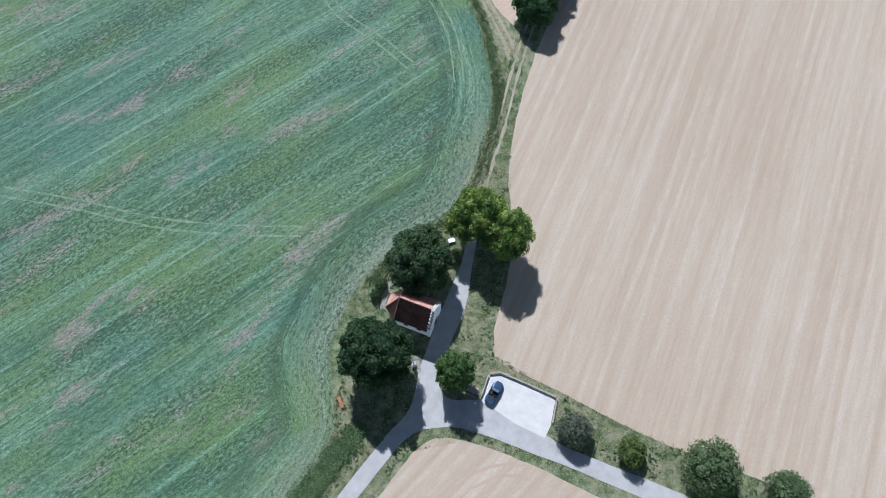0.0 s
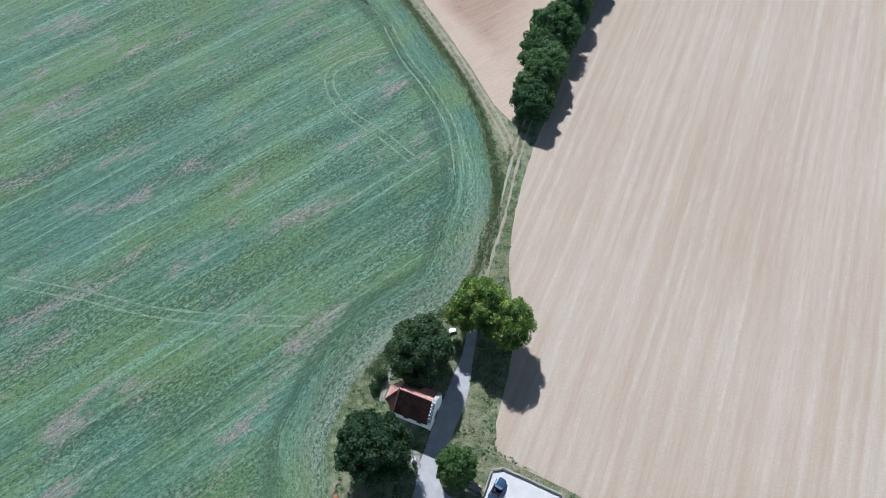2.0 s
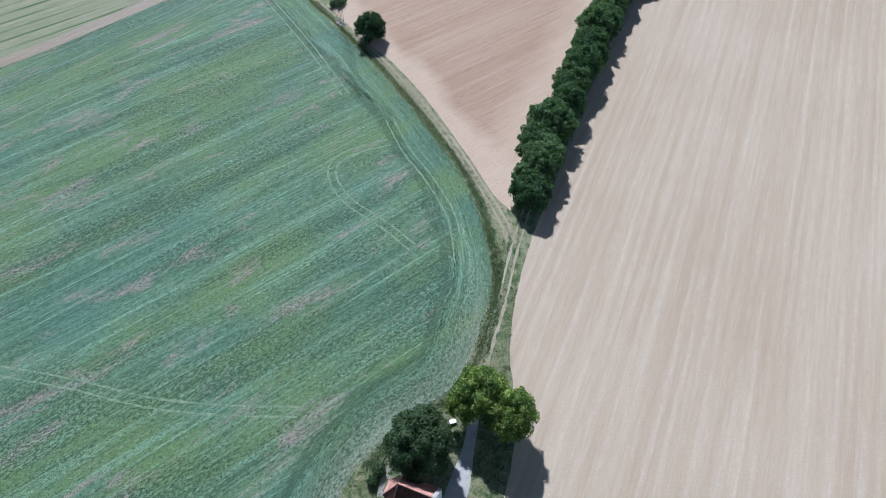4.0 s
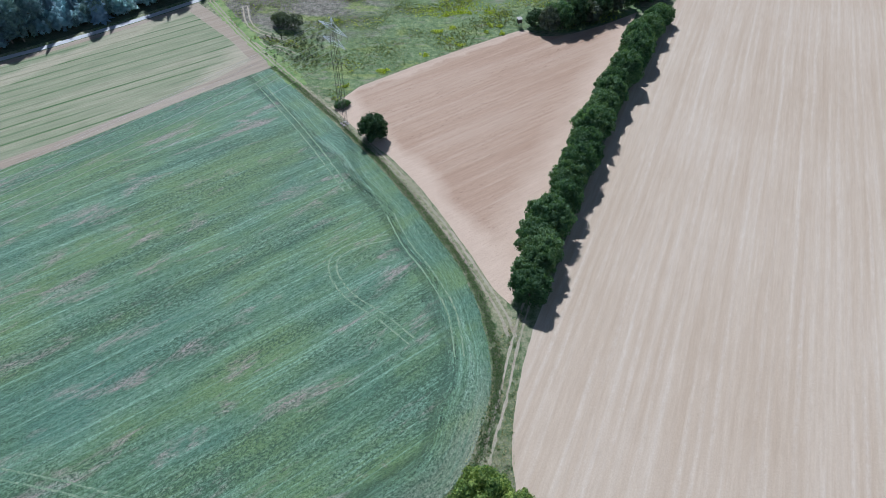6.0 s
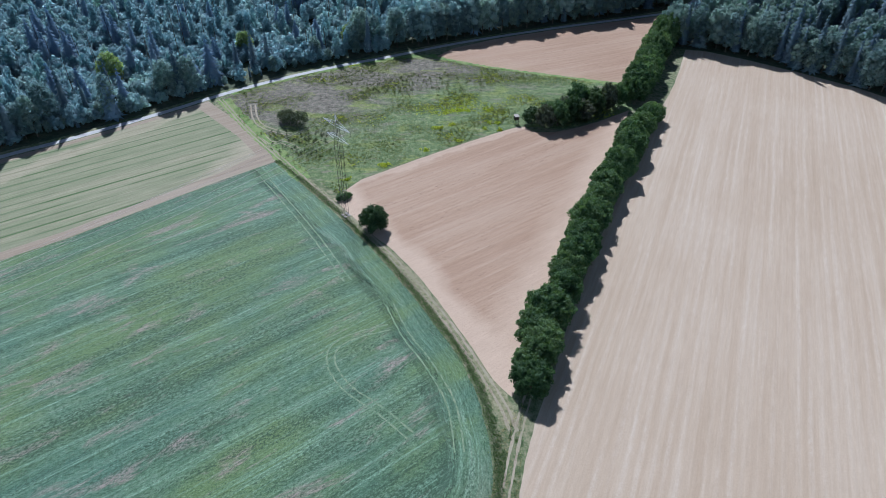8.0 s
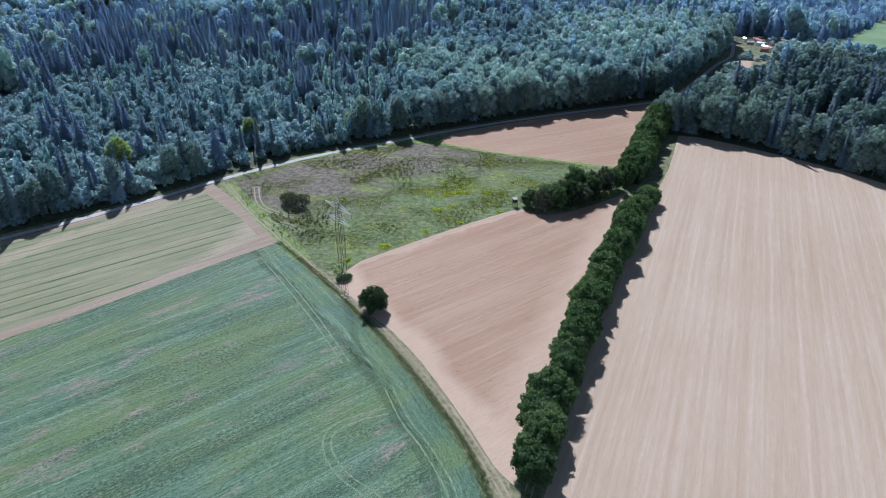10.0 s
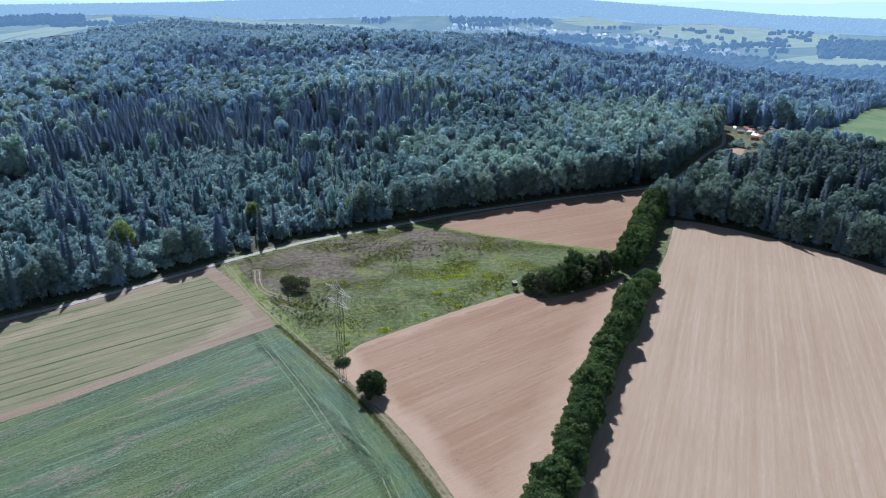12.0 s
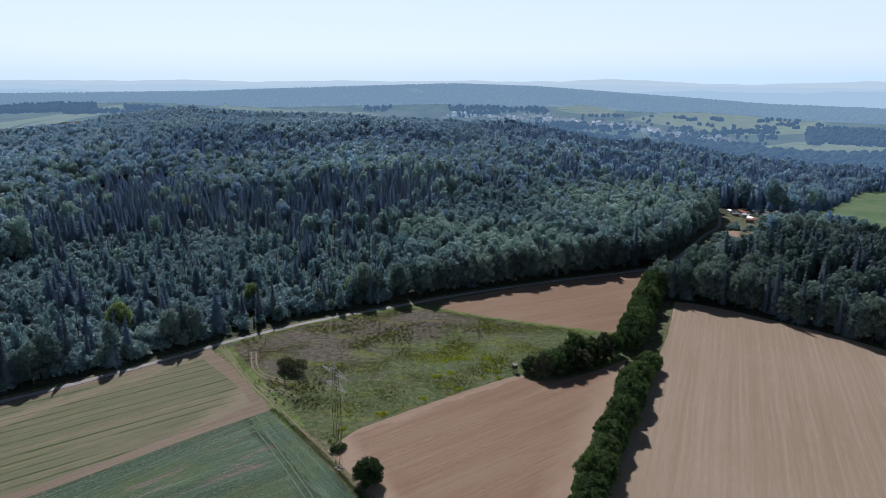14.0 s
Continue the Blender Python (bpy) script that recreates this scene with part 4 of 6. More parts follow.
def build_forest():
    r = np.random.default_rng(21)
    # pattern of stands: spruce belts, tall broadleaf, low regrowth
    def field(x, y, s, k):
        return np.array([noise.noise(Vector((a * s, b * s, k))) for a, b in zip(x, y)])

    leafy, dusky, firs = [], [], []
    for h, w, tiers, boughs in ((23, 3.3, 15, 11), (20, 2.6, 14, 10)):
        v, f = fir_arrays(h, w, tiers, boughs, r)
        firs.append(raw_mesh("crown", v, f, M_LEAF_NIGHT, np.full(len(v), 0.5)))
    for rx, lo, hi in ((4.6, 0.4, 17), (5.2, 0.6, 19), (3.6, 0.4, 18)):
        leafy.append(crown_mesh(ragged(round_lumps(rx, rx, lo, hi, 36, r, 0.3), r, 7), 44, 0.62, M_LEAF_EDGE, r, 0.72))
        dusky.append(crown_mesh(ragged(round_lumps(rx, rx, lo, hi * 0.95, 36, r, 0.3), r, 7), 44, 0.62, M_LEAF_DUSK, r, 0.72))
    trunks = [trunk_mesh(10, 0.22, r, 3, 1.5), trunk_mesh(8, 0.25, r, 5, 2.0)]
    # trees that stand along the edges, one by one
    count = 0
    for xs, ys, off, lo, hi in ((ROAD_X, ROAD_Y, 7.2, -178, 232), (WOOD_X, WOOD_Y, 3.5, 108, 235)):
        line = curve(list(zip(xs, ys)), 0.8)
        for row in range(2):
            s = 0.0
            run = np.concatenate([[0], np.cumsum(np.linalg.norm(np.diff(line, axis=0), axis=1))])
            while s < run[-1]:
                x, y = np.interp(s, run, line[:, 0]), np.interp(s, run, line[:, 1])
                s += r.uniform(3.6, 6.2) * (1 + 0.25 * row)
                k = np.searchsorted(run, s).clip(1, len(run) - 1)
                d = line[k] - line[k - 1]
                d /= np.linalg.norm(d)
                q = off + row * 5.5 + r.uniform(-1, 1.5) + (1.4 if x < -15 and off > 5 else 0)
                x, y = x - d[1] * q, y + d[0] * q
                if not (lo < x < hi) or not wooded(np.array([x]), np.array([y]))[0]:
                    continue
                young = x < -25 and off > 5
                g = (r.uniform(0.22, 0.42) if r.uniform() < (0.8 if row == 0 else 0.35) else r.uniform(0.6, 1.02)) if young else r.uniform(0.85, 1.12)
                if r.uniform() < (0.45 if young else 0.14 if off > 5 else 0.40):
                    tree_thing("spruce", "dark green spruce at the forest edge", "tree", firs[count % 2], trunks[0], pose(x, y, 0, 0, 0, r.uniform(0, 360)) @ Matrix.Diagonal((g, g, g * r.uniform(0.9, 1.15), 1)), "forest edge")
                else:
                    tree_thing("tree", "green broadleaf tree at the forest edge", "tree", (leafy if off > 5 or count % 4 == 0 else dusky)[count % 3], trunks[1], pose(x, y, 0, 0, 0, r.uniform(0, 360)) @ Matrix.Diagonal((g, g, g * r.uniform(0.9, 1.1), 1)), "forest edge")
                count += 1
    gold = crown_mesh(round_lumps(5.2, 5.0, 1.0, 15, 40, r, 0.28), 44, 0.62, M_LEAF_GOLD, r, 0.72)
    for x, y, g in ((-139, 263, 1.0), (-92, 299, 0.8), (-45, 312, 0.75), (-198, 496, 1.0)):
        tree_thing("tree", "yellowing broadleaf tree standing out of the forest", "tree", gold, trunks[1], pose(x, y, float(terrain(x, y)), 0, 0, x) @ Matrix.Scale(g, 4))
    # the forest behind them
    def scatter(r0, r1, gap):
        n = int(np.radians(76) * (r1 * r1 - r0 * r0) / 2 / gap ** 2)
        az = np.radians(r.uniform(-38, 38, n))
        rr = np.sqrt(r.uniform(r0 * r0, r1 * r1, n))
        x, y = rr * np.sin(az), rr * np.cos(az)
        x, y = x + r.normal(0, 1, n), y + r.normal(0, 1, n)
        k = wooded(x, y)
        return x[k], y[k]

    def template_set(detail):
        out = []
        for k in range(6):
            if detail:
                rx = r.uniform(3.4, 4.6)
                out.append(crown_from(round_lumps(rx, rx, 3, 17 + k % 3, 14, r, 0.44), 10, 1.0, r, 0.86, 0.12, (0.90, 1.0, 1.12)))
            else:
                rx = r.uniform(4.2, 5.4)
                out.append(crown_from(round_lumps(rx, rx, 5, 17 + k % 3, 7, r, 0.5), 3.2, 1.5, r, 0.88, 0.14, (0.90, 1.0, 1.10)))
        fir = [fir_arrays(20, r.uniform(4.0, 5.2), 11, 13, r) if detail else fir_arrays(17, r.uniform(4.2, 5.4), 8, 10, r) for _ in range(4)]
        return out, fir

    def joined(name, label, mat, items):
        vs, fs, ts, base = [], [], [], 0
        for (v, f), px, py, pz, g, gz, a, tint in items:
            c, s = math.cos(a) * g, math.sin(a) * g
            w = np.empty_like(v)
            w[:, 0], w[:, 1], w[:, 2] = c * v[:, 0] - s * v[:, 1] + px, s * v[:, 0] + c * v[:, 1] + py, v[:, 2] * gz + pz
            vs.append(w)
            fs.append(f + base)
            ts.append(np.full(len(v), tint))
            base += len(v)
        return tagged(new(name, raw_mesh(name, np.concatenate(vs), np.concatenate(fs), mat, np.concatenate(ts))), label, "forest", kind="stuff")

    def regrowth(x, y):
        """1 in the young wood behind the near edge, 0 in the tall stands."""
        rr = np.hypot(x, y)
        return (np.degrees(np.arctan2(x, y)) < -3.5) & (rr < 455 + 25 * np.sin(x / 37.0) + 14 * np.sin(x / 13.0))

    def spruce_share(x, y, wave):
        """How much of the stand is spruce: dark belts across the hill, with broadleaf wood between them."""
        rr, az = np.hypot(x, y) * (1 + 0.26 * wave), np.degrees(np.arctan2(x, y)) + 9 * wave
        belt = 0.86 * smooth(430, 470, rr) * smooth(640, 590, rr) * smooth(0, -6, az)
        belt = np.maximum(belt, 0.6 * smooth(480, 520, rr) * smooth(620, 580, rr) * smooth(9, 4, az))
        belt = np.maximum(belt, 0.7 * smooth(830, 870, rr) * smooth(1040, 990, rr) * smooth(9, 3, az) * smooth(-30, -24, az))
        return np.maximum(belt, 0.75 * smooth(4, 8, az) * smooth(560, 660, rr)) + 0.06

    near_b, near_f = template_set(True)
    far_b, far_f = template_set(False)
    young = [crown_from(round_lumps(rx, rx, 0.2, 6.4, 10, r, 0.45), 9.5, 0.95, r, 0.84, 0.14, (0.90, 1.0, 1.14)) for rx in (2.6, 3.0, 3.4, 3.0)]
    # young broadleaf growth with tall spruces and bare-stemmed trees over it
    x, y = scatter(255, 520, 4.1)
    k = regrowth(x, y)
    x, y = x[k], y[k]
    hue, z = field(x, y, 1 / 45, 5.0), terrain(x, y)
    items = [(young[int(r.integers(0, 4))], x[i], y[i], z[i] - 0.2, r.uniform(0.75, 1.3), r.uniform(0.7, 1.35), r.uniform(0, 6.3), 0.55 + 0.9 * hue[i] + r.normal(0, 0.13)) for i in range(len(x))]
    x2, y2 = scatter(262, 520, 14.5)
    k = regrowth(x2, y2)
    for px, py in zip(x2[k], y2[k]):
        items.append((near_b[int(r.integers(0, 6))], px, py, float(terrain(px, py)) - 0.3, r.uniform(0.34, 0.6), r.uniform(0.6, 1.0), r.uniform(0, 6.3), r.uniform(0.1, 0.9) if r.uniform() < 0.92 else r.uniform(1.2, 1.6)))
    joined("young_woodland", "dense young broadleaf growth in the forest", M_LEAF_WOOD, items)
    x, y = scatter(262, 520, 15.5)
    k = regrowth(x, y)
    x, y = x[k], y[k]
    z = terrain(x, y)
    slim = [fir_arrays(16, w, 12, 10, r) for w in (3.4, 4.0, 4.6, 5.2)]
    clump = field(x, y, 1 / 40, 2.0)
    items = [(slim[int(r.integers(0, 4))], x[i], y[i], z[i], r.uniform(0.8, 1.15), r.uniform(0.7, 1.3), r.uniform(0, 6.3), r.uniform(0.2, 0.8)) for i in range(len(x)) if clump[i] > -0.05]
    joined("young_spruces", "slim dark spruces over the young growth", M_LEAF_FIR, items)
    bm_v, bm_f, base = [], [], 0
    for i in range(0, len(x), 2):
        h, a = r.uniform(14, 22), r.uniform(0, 6.3)
        ring = np.array([(math.cos(q), math.sin(q), 0) for q in (0, 1.57, 3.14, 4.71)])
        lean = np.array((math.cos(a), math.sin(a), 0)) * 0.6
        px = np.array((x[i] + 3.1 * math.cos(a * 3), y[i] + 3.1 * math.sin(a * 3), z[i]))
        bm_v.append(np.concatenate([ring * 0.2 + px, ring * 0.07 + px + lean + (0, 0, h)]))
        bm_f.append(np.array([(j, (j + 1) % 4, 4 + (j + 1) % 4, 4 + j) for j in range(4)]) + base)
        base += 8
    tagged(new("bare_trunks", raw_mesh("bare_trunks", np.concatenate(bm_v), np.concatenate(bm_f), M_BARK)), "grey bare tree trunks standing over young growth", "trunks", kind="stuff")
    x, y = r.uniform(125, 330, 1500), r.uniform(365, 560, 1500)
    k = (y > np.interp(x, (106, 130, 150, 185, 215, 260, 330), (330, 338, 356, 384, 402, 420, 440))) & (np.abs(x - np.interp(y, ROAD_Y, ROAD_X)) > 9)
    k &= (x > np.interp(y, ROAD_Y, ROAD_X)) & ((x - 211) ** 2 + (y - 459) ** 2 > 15 ** 2) & (((x - 257) / 30) ** 2 + ((y - 517) / 52) ** 2 > 1) & ~pastured(x, y)
    x, y = x[k], y[k]
    items = [(young[int(r.integers(0, 4))], x[i], y[i], float(terrain(x[i], y[i])) - 0.2, r.uniform(0.7, 1.2), r.uniform(0.4, 0.8), r.uniform(0, 6.3), r.normal(0.6, 0.35)) for i in range(len(x))]
    joined("scrub", "green scrub between the wood and the road", M_LEAF_WOOD, items)
    # tall mixed stands, more of them in the haze-painted leaf colours with distance
    kinds = {(f, h): [] for f in (0, 1) for h in (0, 1, 2)}
    for r0, r1, gap, far in ((255, 640, 6.2, False), (640, 1520, 7.8, True)):
        x, y = scatter(r0, r1, gap)
        k = ~regrowth(x, y) | far
        x, y = x[k], y[k]
        stand, hue, high = spruce_share(x, y, field(x, y, 1 / 150, 3.3)), field(x, y, 1 / 90, 8.1), field(x, y, 1 / 160, 1.7)
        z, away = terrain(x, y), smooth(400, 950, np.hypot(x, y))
        for i in range(len(x)):
            fir = r.uniform() < stand[i]
            if not far and x[i] > 150 and y[i] < 420:
                fir = r.uniform() < 0.66
            src = ((far_f if far else near_f) if fir else (far_b if far else near_b))[int(r.integers(0, 4))]
            g = r.uniform(0.8, 1.2) * (1 + 0.25 * high[i])
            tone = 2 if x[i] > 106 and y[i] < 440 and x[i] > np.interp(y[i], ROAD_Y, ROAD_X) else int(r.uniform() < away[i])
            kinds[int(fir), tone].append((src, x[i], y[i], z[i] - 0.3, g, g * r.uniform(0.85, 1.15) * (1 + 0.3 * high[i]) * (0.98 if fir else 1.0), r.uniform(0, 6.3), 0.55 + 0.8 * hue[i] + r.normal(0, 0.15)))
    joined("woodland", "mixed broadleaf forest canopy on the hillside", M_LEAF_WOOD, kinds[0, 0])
    joined("distant_woodland", "broadleaf forest canopy far up the hillside, coloured for haze", M_LEAF_FAR, kinds[0, 1])
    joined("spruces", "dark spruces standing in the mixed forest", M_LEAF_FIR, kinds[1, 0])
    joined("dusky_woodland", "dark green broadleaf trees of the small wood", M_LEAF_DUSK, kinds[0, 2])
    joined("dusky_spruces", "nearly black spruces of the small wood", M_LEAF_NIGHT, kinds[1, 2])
    joined("distant_spruces", "dark spruces far up the hillside, coloured for haze", M_FIR_FAR, kinds[1, 1])


chapel_trees()
tree_row()
field_bushes()
build_forest()

# ---- chapel ----
M_WHITE = plain("white_plaster", (0.78, 0.77, 0.74), 0.9, 0, 0.05, 2.0, 0.2)
M_STONE = plain("pale_stone", (0.46, 0.43, 0.38), 0.9, 0, 0.16, 5.0, 0.2, 0.4)
M_WOOD = plain("weathered_wood", (0.33, 0.29, 0.24), 0.85, 0, 0.2, 6.0, 0.2, 0.4)
M_WOOD_RED = plain("orange_brown_wood", (0.36, 0.14, 0.055), 0.65, 0, 0.15, 6.0)
M_DARK_WOOD = plain("dark_wood", (0.05, 0.04, 0.03), 0.8, 0, 0.2, 6.0)
M_STEEL = plain("galvanised_steel", (0.62, 0.64, 0.66), 0.45, 0.6, 0.08, 1.0)
M_RUST = plain("dark_tower_steel", (0.10, 0.075, 0.07), 0.7, 0.3, 0.15, 1.0)
M_GLASS_DARK = plain("dark_window", (0.02, 0.024, 0.03), 0.1, 0, 0.05, 1.0, 0.6)
M_SLAB = plain("worn_stone_slabs", (0.27, 0.25, 0.215), 0.9, 0, 0.16, 2.0, 0.2, 0.3)
M_CONCRETE = plain("pale_concrete", (0.42, 0.38, 0.34), 0.9, 0, 0.14, 2.0, 0.2, 0.3)


def roof_tiles(name, dark, mid, light):
    n = Nodes(name, 0.8, 0.2)
    co = n.add("TexCoord", 3)
    big, fine = n.noise(co, 0.8, 5), n.noise(co, 7, 4)
    col = n.ramp(big, (0.32, dark), (0.55, mid), (0.75, light))
    col = n.mix(n.ramp(n.noise(co, 2.2, 5), (0.56, 0.0), (0.70, 0.75)), col, (0.16, 0.14, 0.06))
    w = n.t.nodes.new("ShaderNodeTexWave")
    w.bands_direction, w.wave_profile = "Z", "SAW"
    n.put(w.inputs[0], co)
    w.inputs[1].default_value = 1.6
    return n.done(n.mix(n.math("MULTIPLY", fine, 0.4), col, dark), n.math("ADD", w.outputs[1], fine), 0.5, 0.05)


# One tile in two tones: sunlit slopes paler, shaded slopes painted darker.
M_TILES = roof_tiles("red_roof_tiles", (0.36, 0.16, 0.115), (0.53, 0.28, 0.215), (0.62, 0.39, 0.32))
M_TILES_SHADED = roof_tiles("shaded_roof_tiles", (0.07, 0.033, 0.027), (0.12, 0.052, 0.04), (0.20, 0.09, 0.06))


def slab(bm, pts, thick):
    """A sloping plate with the given upper corners."""
    top = [bm.verts.new(p) for p in pts]
    low = [bm.verts.new((p[0], p[1], p[2] - thick)) for p in pts]
    bm.faces.new(top)
    bm.faces.new(low[::-1])
    for k in range(len(pts)):
        j = (k + 1) % len(pts)
        bm.faces.new((low[k], low[j], top[j], top[k]))


def prism(bm, outline, x0, x1):
    """An outline in y, z carried from x0 to x1."""
    a = [bm.verts.new((x0, y, z)) for y, z in outline]
    b = [bm.verts.new((x1, y, z)) for y, z in outline]
    bm.faces.new(a)
    bm.faces.new(b[::-1])
    for k in range(len(outline)):
        j = (k + 1) % len(outline)
        bm.faces.new((a[j], a[k], b[k], b[j]))


def build_chapel():
    ob = new("chapel")
    ob.matrix_basis = pose(-1.3, 29.65, 0, 0, 0, 158.8)
    tagged(ob, "small white chapel with red tiled roof and stepped gable", "chapel")
    eave, ridge, half = 4.1, 8.0, 2.55
    bm = bmesh.new()
    walls = [(0.4, -half), (6.2, -half), (8.2, -1.15), (8.2, 1.15), (6.2, half), (0.4, half)]
    low, top = [bm.verts.new((x, y, 0)) for x, y in walls], [bm.verts.new((x, y, eave)) for x, y in walls]
    for k in range(6):
        j = (k + 1) % 6
        bm.faces.new((low[k], low[j], top[j], top[k]))
    bm.faces.new(top)
    part("wall", bm, M_WHITE, ob)
    # crow-stepped gable, thicker than the roof edge
    bm = bmesh.new()
    left, n = [(-half - 0.1, 0)], 7
    for k in range(n):
        y0, y1 = -(half + 0.1) * (1 - k / n), -(half + 0.1) * (1 - (k + 1) / n)
        z = eave + 0.45 + (ridge + 0.35 - eave) * (k + 0.5) / n
        left += [(y0, z), (y1, z)]
    out = left + [(-y, z) for y, z in left[::-1]]
    seen, clean = set(), []
    for q in out:
        if (round(q[0], 3), round(q[1], 3)) not in seen:
            seen.add((round(q[0], 3), round(q[1], 3)))
            clean.append(q)
    prism(bm, clean, -0.05, 0.4)
    bmesh.ops.recalc_face_normals(bm, faces=bm.faces[:])
    gable = part("gable", bm, M_WHITE, ob, "white crow-stepped gable wall")
    for s in (-1, 1):
        for k in range(n):
            y0 = (half + 0.1) * (1 - k / n)
            z = eave + 0.45 + (ridge + 0.35 - eave) * (k + 0.5) / n
            bm = bmesh.new()
            box(bm, -0.13, min(s * y0, s * (y0 - 0.40)), z + 0.002, 0.48, max(s * y0, s * (y0 - 0.40)), z + 0.09)
            part("coping", bm, M_STONE, gable)
    # roof: two slopes and a three-sided end, with eaves past the walls
    e, o = half + 0.32, 0.32
    ez = eave - 0.28
    apex = (6.2, 0, ridge)
    planes = [
        [(0.402, -e, ez), (6.4, -e, ez), apex, (0.402, 0, ridge)],
        [(0.402, 0, ridge), apex, (6.4, e, ez), (0.402, e, ez)],
        [(6.4, -e, ez), (8.55, -1.3, ez), apex],
        [(8.55, -1.3, ez), (8.55, 1.3, ez), apex],
        [(8.55, 1.3, ez), (6.4, e, ez), apex],
    ]
    for k, p in enumerate(planes):
        bm = bmesh.new()
        slab(bm, p, 0.1)
        bmesh.ops.recalc_face_normals(bm, faces=bm.faces[:])
        # shade on the slopes away from the sun is put into their tiles
        part("roof", bm, M_TILES_SHADED if k in (1, 4) else M_TILES, ob)
    for a, b in (((0.45, 0, ridge + 0.03), apex), (apex, (6.4, -e, ez)), (apex, (8.55, -1.3, ez)), (apex, (8.55, 1.3, ez)), (apex, (6.4, e, ez))):
        bm = bmesh.new()
        bar(bm, a, b, 0.11, 6)
        part("ridge_cap", bm, M_TILES, ob)
    bm = bmesh.new()
    bar(bm, (6.2, 0, ridge), (6.2, 0, ridge + 1.1), 0.04, 6)
    bar(bm, (6.2, -0.25, ridge + 0.8), (6.2, 0.25, ridge + 0.8), 0.03, 6)
    part("finial", bm, M_DARK_WOOD, ob, "dark iron finial")
    bm = bmesh.new()
    box(bm, -0.11, -0.65, 0.0, -0.052, 0.65, 2.3)
    door = part("door", bm, M_DARK_WOOD, ob, "dark wooden chapel door")
    bm = bmesh.new()
    prism(bm, [(-0.85, 0), (-0.85, 2.3), (0, 2.85), (0.85, 2.3), (0.85, 0), (0.65, 0), (0.65, 2.3), (0, 2.62), (-0.65, 2.3), (-0.65, 0)], -0.14, -0.052)
    bmesh.ops.recalc_face_normals(bm, faces=bm.faces[:])
    part("door_frame", bm, M_STONE, door)
    for y, x in ((-1, 2.0), (-1, 4.4), (1, 2.0), (1, 4.4)):
        bm = bmesh.new()
        box(bm, x - 0.35, y * half - 0.03, 1.7, x + 0.35, y * half + 0.03, 3.1)
        w = part("window", bm, M_GLASS_DARK, ob, "narrow dark chapel window")
        bm = bmesh.new()
        box(bm, x - 0.45, y * half - 0.07, 1.58, x + 0.45, y * half + 0.07, 1.698)
        part("sill", bm, M_STONE, w)
    return ob


def build_car(m):
    paint = plain("dark_blue_paint", (0.045, 0.075, 0.13), 0.22, 0.35, 0.03, 1.0, 0.6)
    black = plain("black_trim", (0.015, 0.015, 0.017), 0.6, 0, 0.1, 6.0)
    rubber = plain("tyre_rubber", (0.02, 0.02, 0.02), 0.85, 0, 0.1, 8.0)
    lamp = plain("lamp_glass", (0.7, 0.72, 0.75), 0.15, 0, 0.03, 2.0)
    red = plain("red_lamp", (0.35, 0.02, 0.02), 0.25, 0, 0.03, 2.0)
    glass = plain("windscreen_glass", (0.10, 0.13, 0.15), 0.05, 0, 0.02, 1.0, 0.8)
    car = new("car")
    car.matrix_basis = m
    tagged(car, "dark blue open-top convertible parked on bright gravel", "car")
    # body: cross-sections along its length (y forward), each from sill over the flank to the middle
    bm = bmesh.new()
    rings = []
    for y, w, zlow, zbelt, ztop, sink in ((-2.05, 0.62, 0.42, 0.60, 0.66, 0), (-1.98, 0.76, 0.30, 0.72, 0.86, 0), (-1.3, 0.86, 0.22, 0.80, 0.93, 0), (-0.85, 0.87, 0.20, 0.82, 0.90, 0), (-0.80, 0.87, 0.20, 0.82, 0.88, 0.45), (0.48, 0.87, 0.20, 0.82, 0.88, 0.45), (0.55, 0.87, 0.20, 0.82, 0.92, 0), (1.25, 0.85, 0.22, 0.76, 0.84, 0), (1.80, 0.76, 0.28, 0.64, 0.70, 0), (2.02, 0.58, 0.36, 0.54, 0.58, 0)):
        prof = [(-w * 0.93, zlow), (-w, (zlow + zbelt) / 2), (-w * 0.97, zbelt), (-w * 0.80, ztop - 0.02), (-w * 0.72, ztop - sink), (0, ztop + (0.03 if not sink else -sink)), (w * 0.72, ztop - sink), (w * 0.80, ztop - 0.02), (w * 0.97, zbelt), (w, (zlow + zbelt) / 2), (w * 0.93, zlow)]
        rings.append([bm.verts.new((x, y, z)) for x, z in prof])
    for a, b in zip(rings, rings[1:]):
        for k in range(10):
            bm.faces.new((a[k], a[k + 1], b[k + 1], b[k]))
        bm.faces.new((a[10], a[0], b[0], b[10]))
    bm.faces.new(rings[0][::-1])
    bm.faces.new(rings[-1])
    bmesh.ops.recalc_face_normals(bm, faces=bm.faces[:])
    part("body", bm, paint, car)
    bm = bmesh.new()
    box(bm, -0.60, -0.78, 0.43, 0.60, 0.46, 0.47)
    part("cabin_floor", bm, black, car)
    for x in (-0.36, 0.36):
        bm = bmesh.new()
        box(bm, x - 0.24, -0.45, 0.47, x + 0.24, 0.08, 0.60)
        bevelled(bm, 0.05)
        seat = part("seat", bm, black, car)
        bm = bmesh.new()
        box(bm, x - 0.23, -0.58, 0.55, x + 0.23, -0.44, 1.08)
        bevelled(bm, 0.05)
        part("backrest", bm, black, seat)
    bm = bmesh.new()
    box(bm, -0.62, 0.30, 0.62, 0.62, 0.52, 0.86)
    bevelled(bm, 0.04)
    part("dashboard", bm, black, car)
    bm = bmesh.new()
    bmesh.ops.create_circle(bm, segments=14, radius=0.17, matrix=pose(-0.36, 0.22, 0.82, 60))
    ring = bm.verts[:]
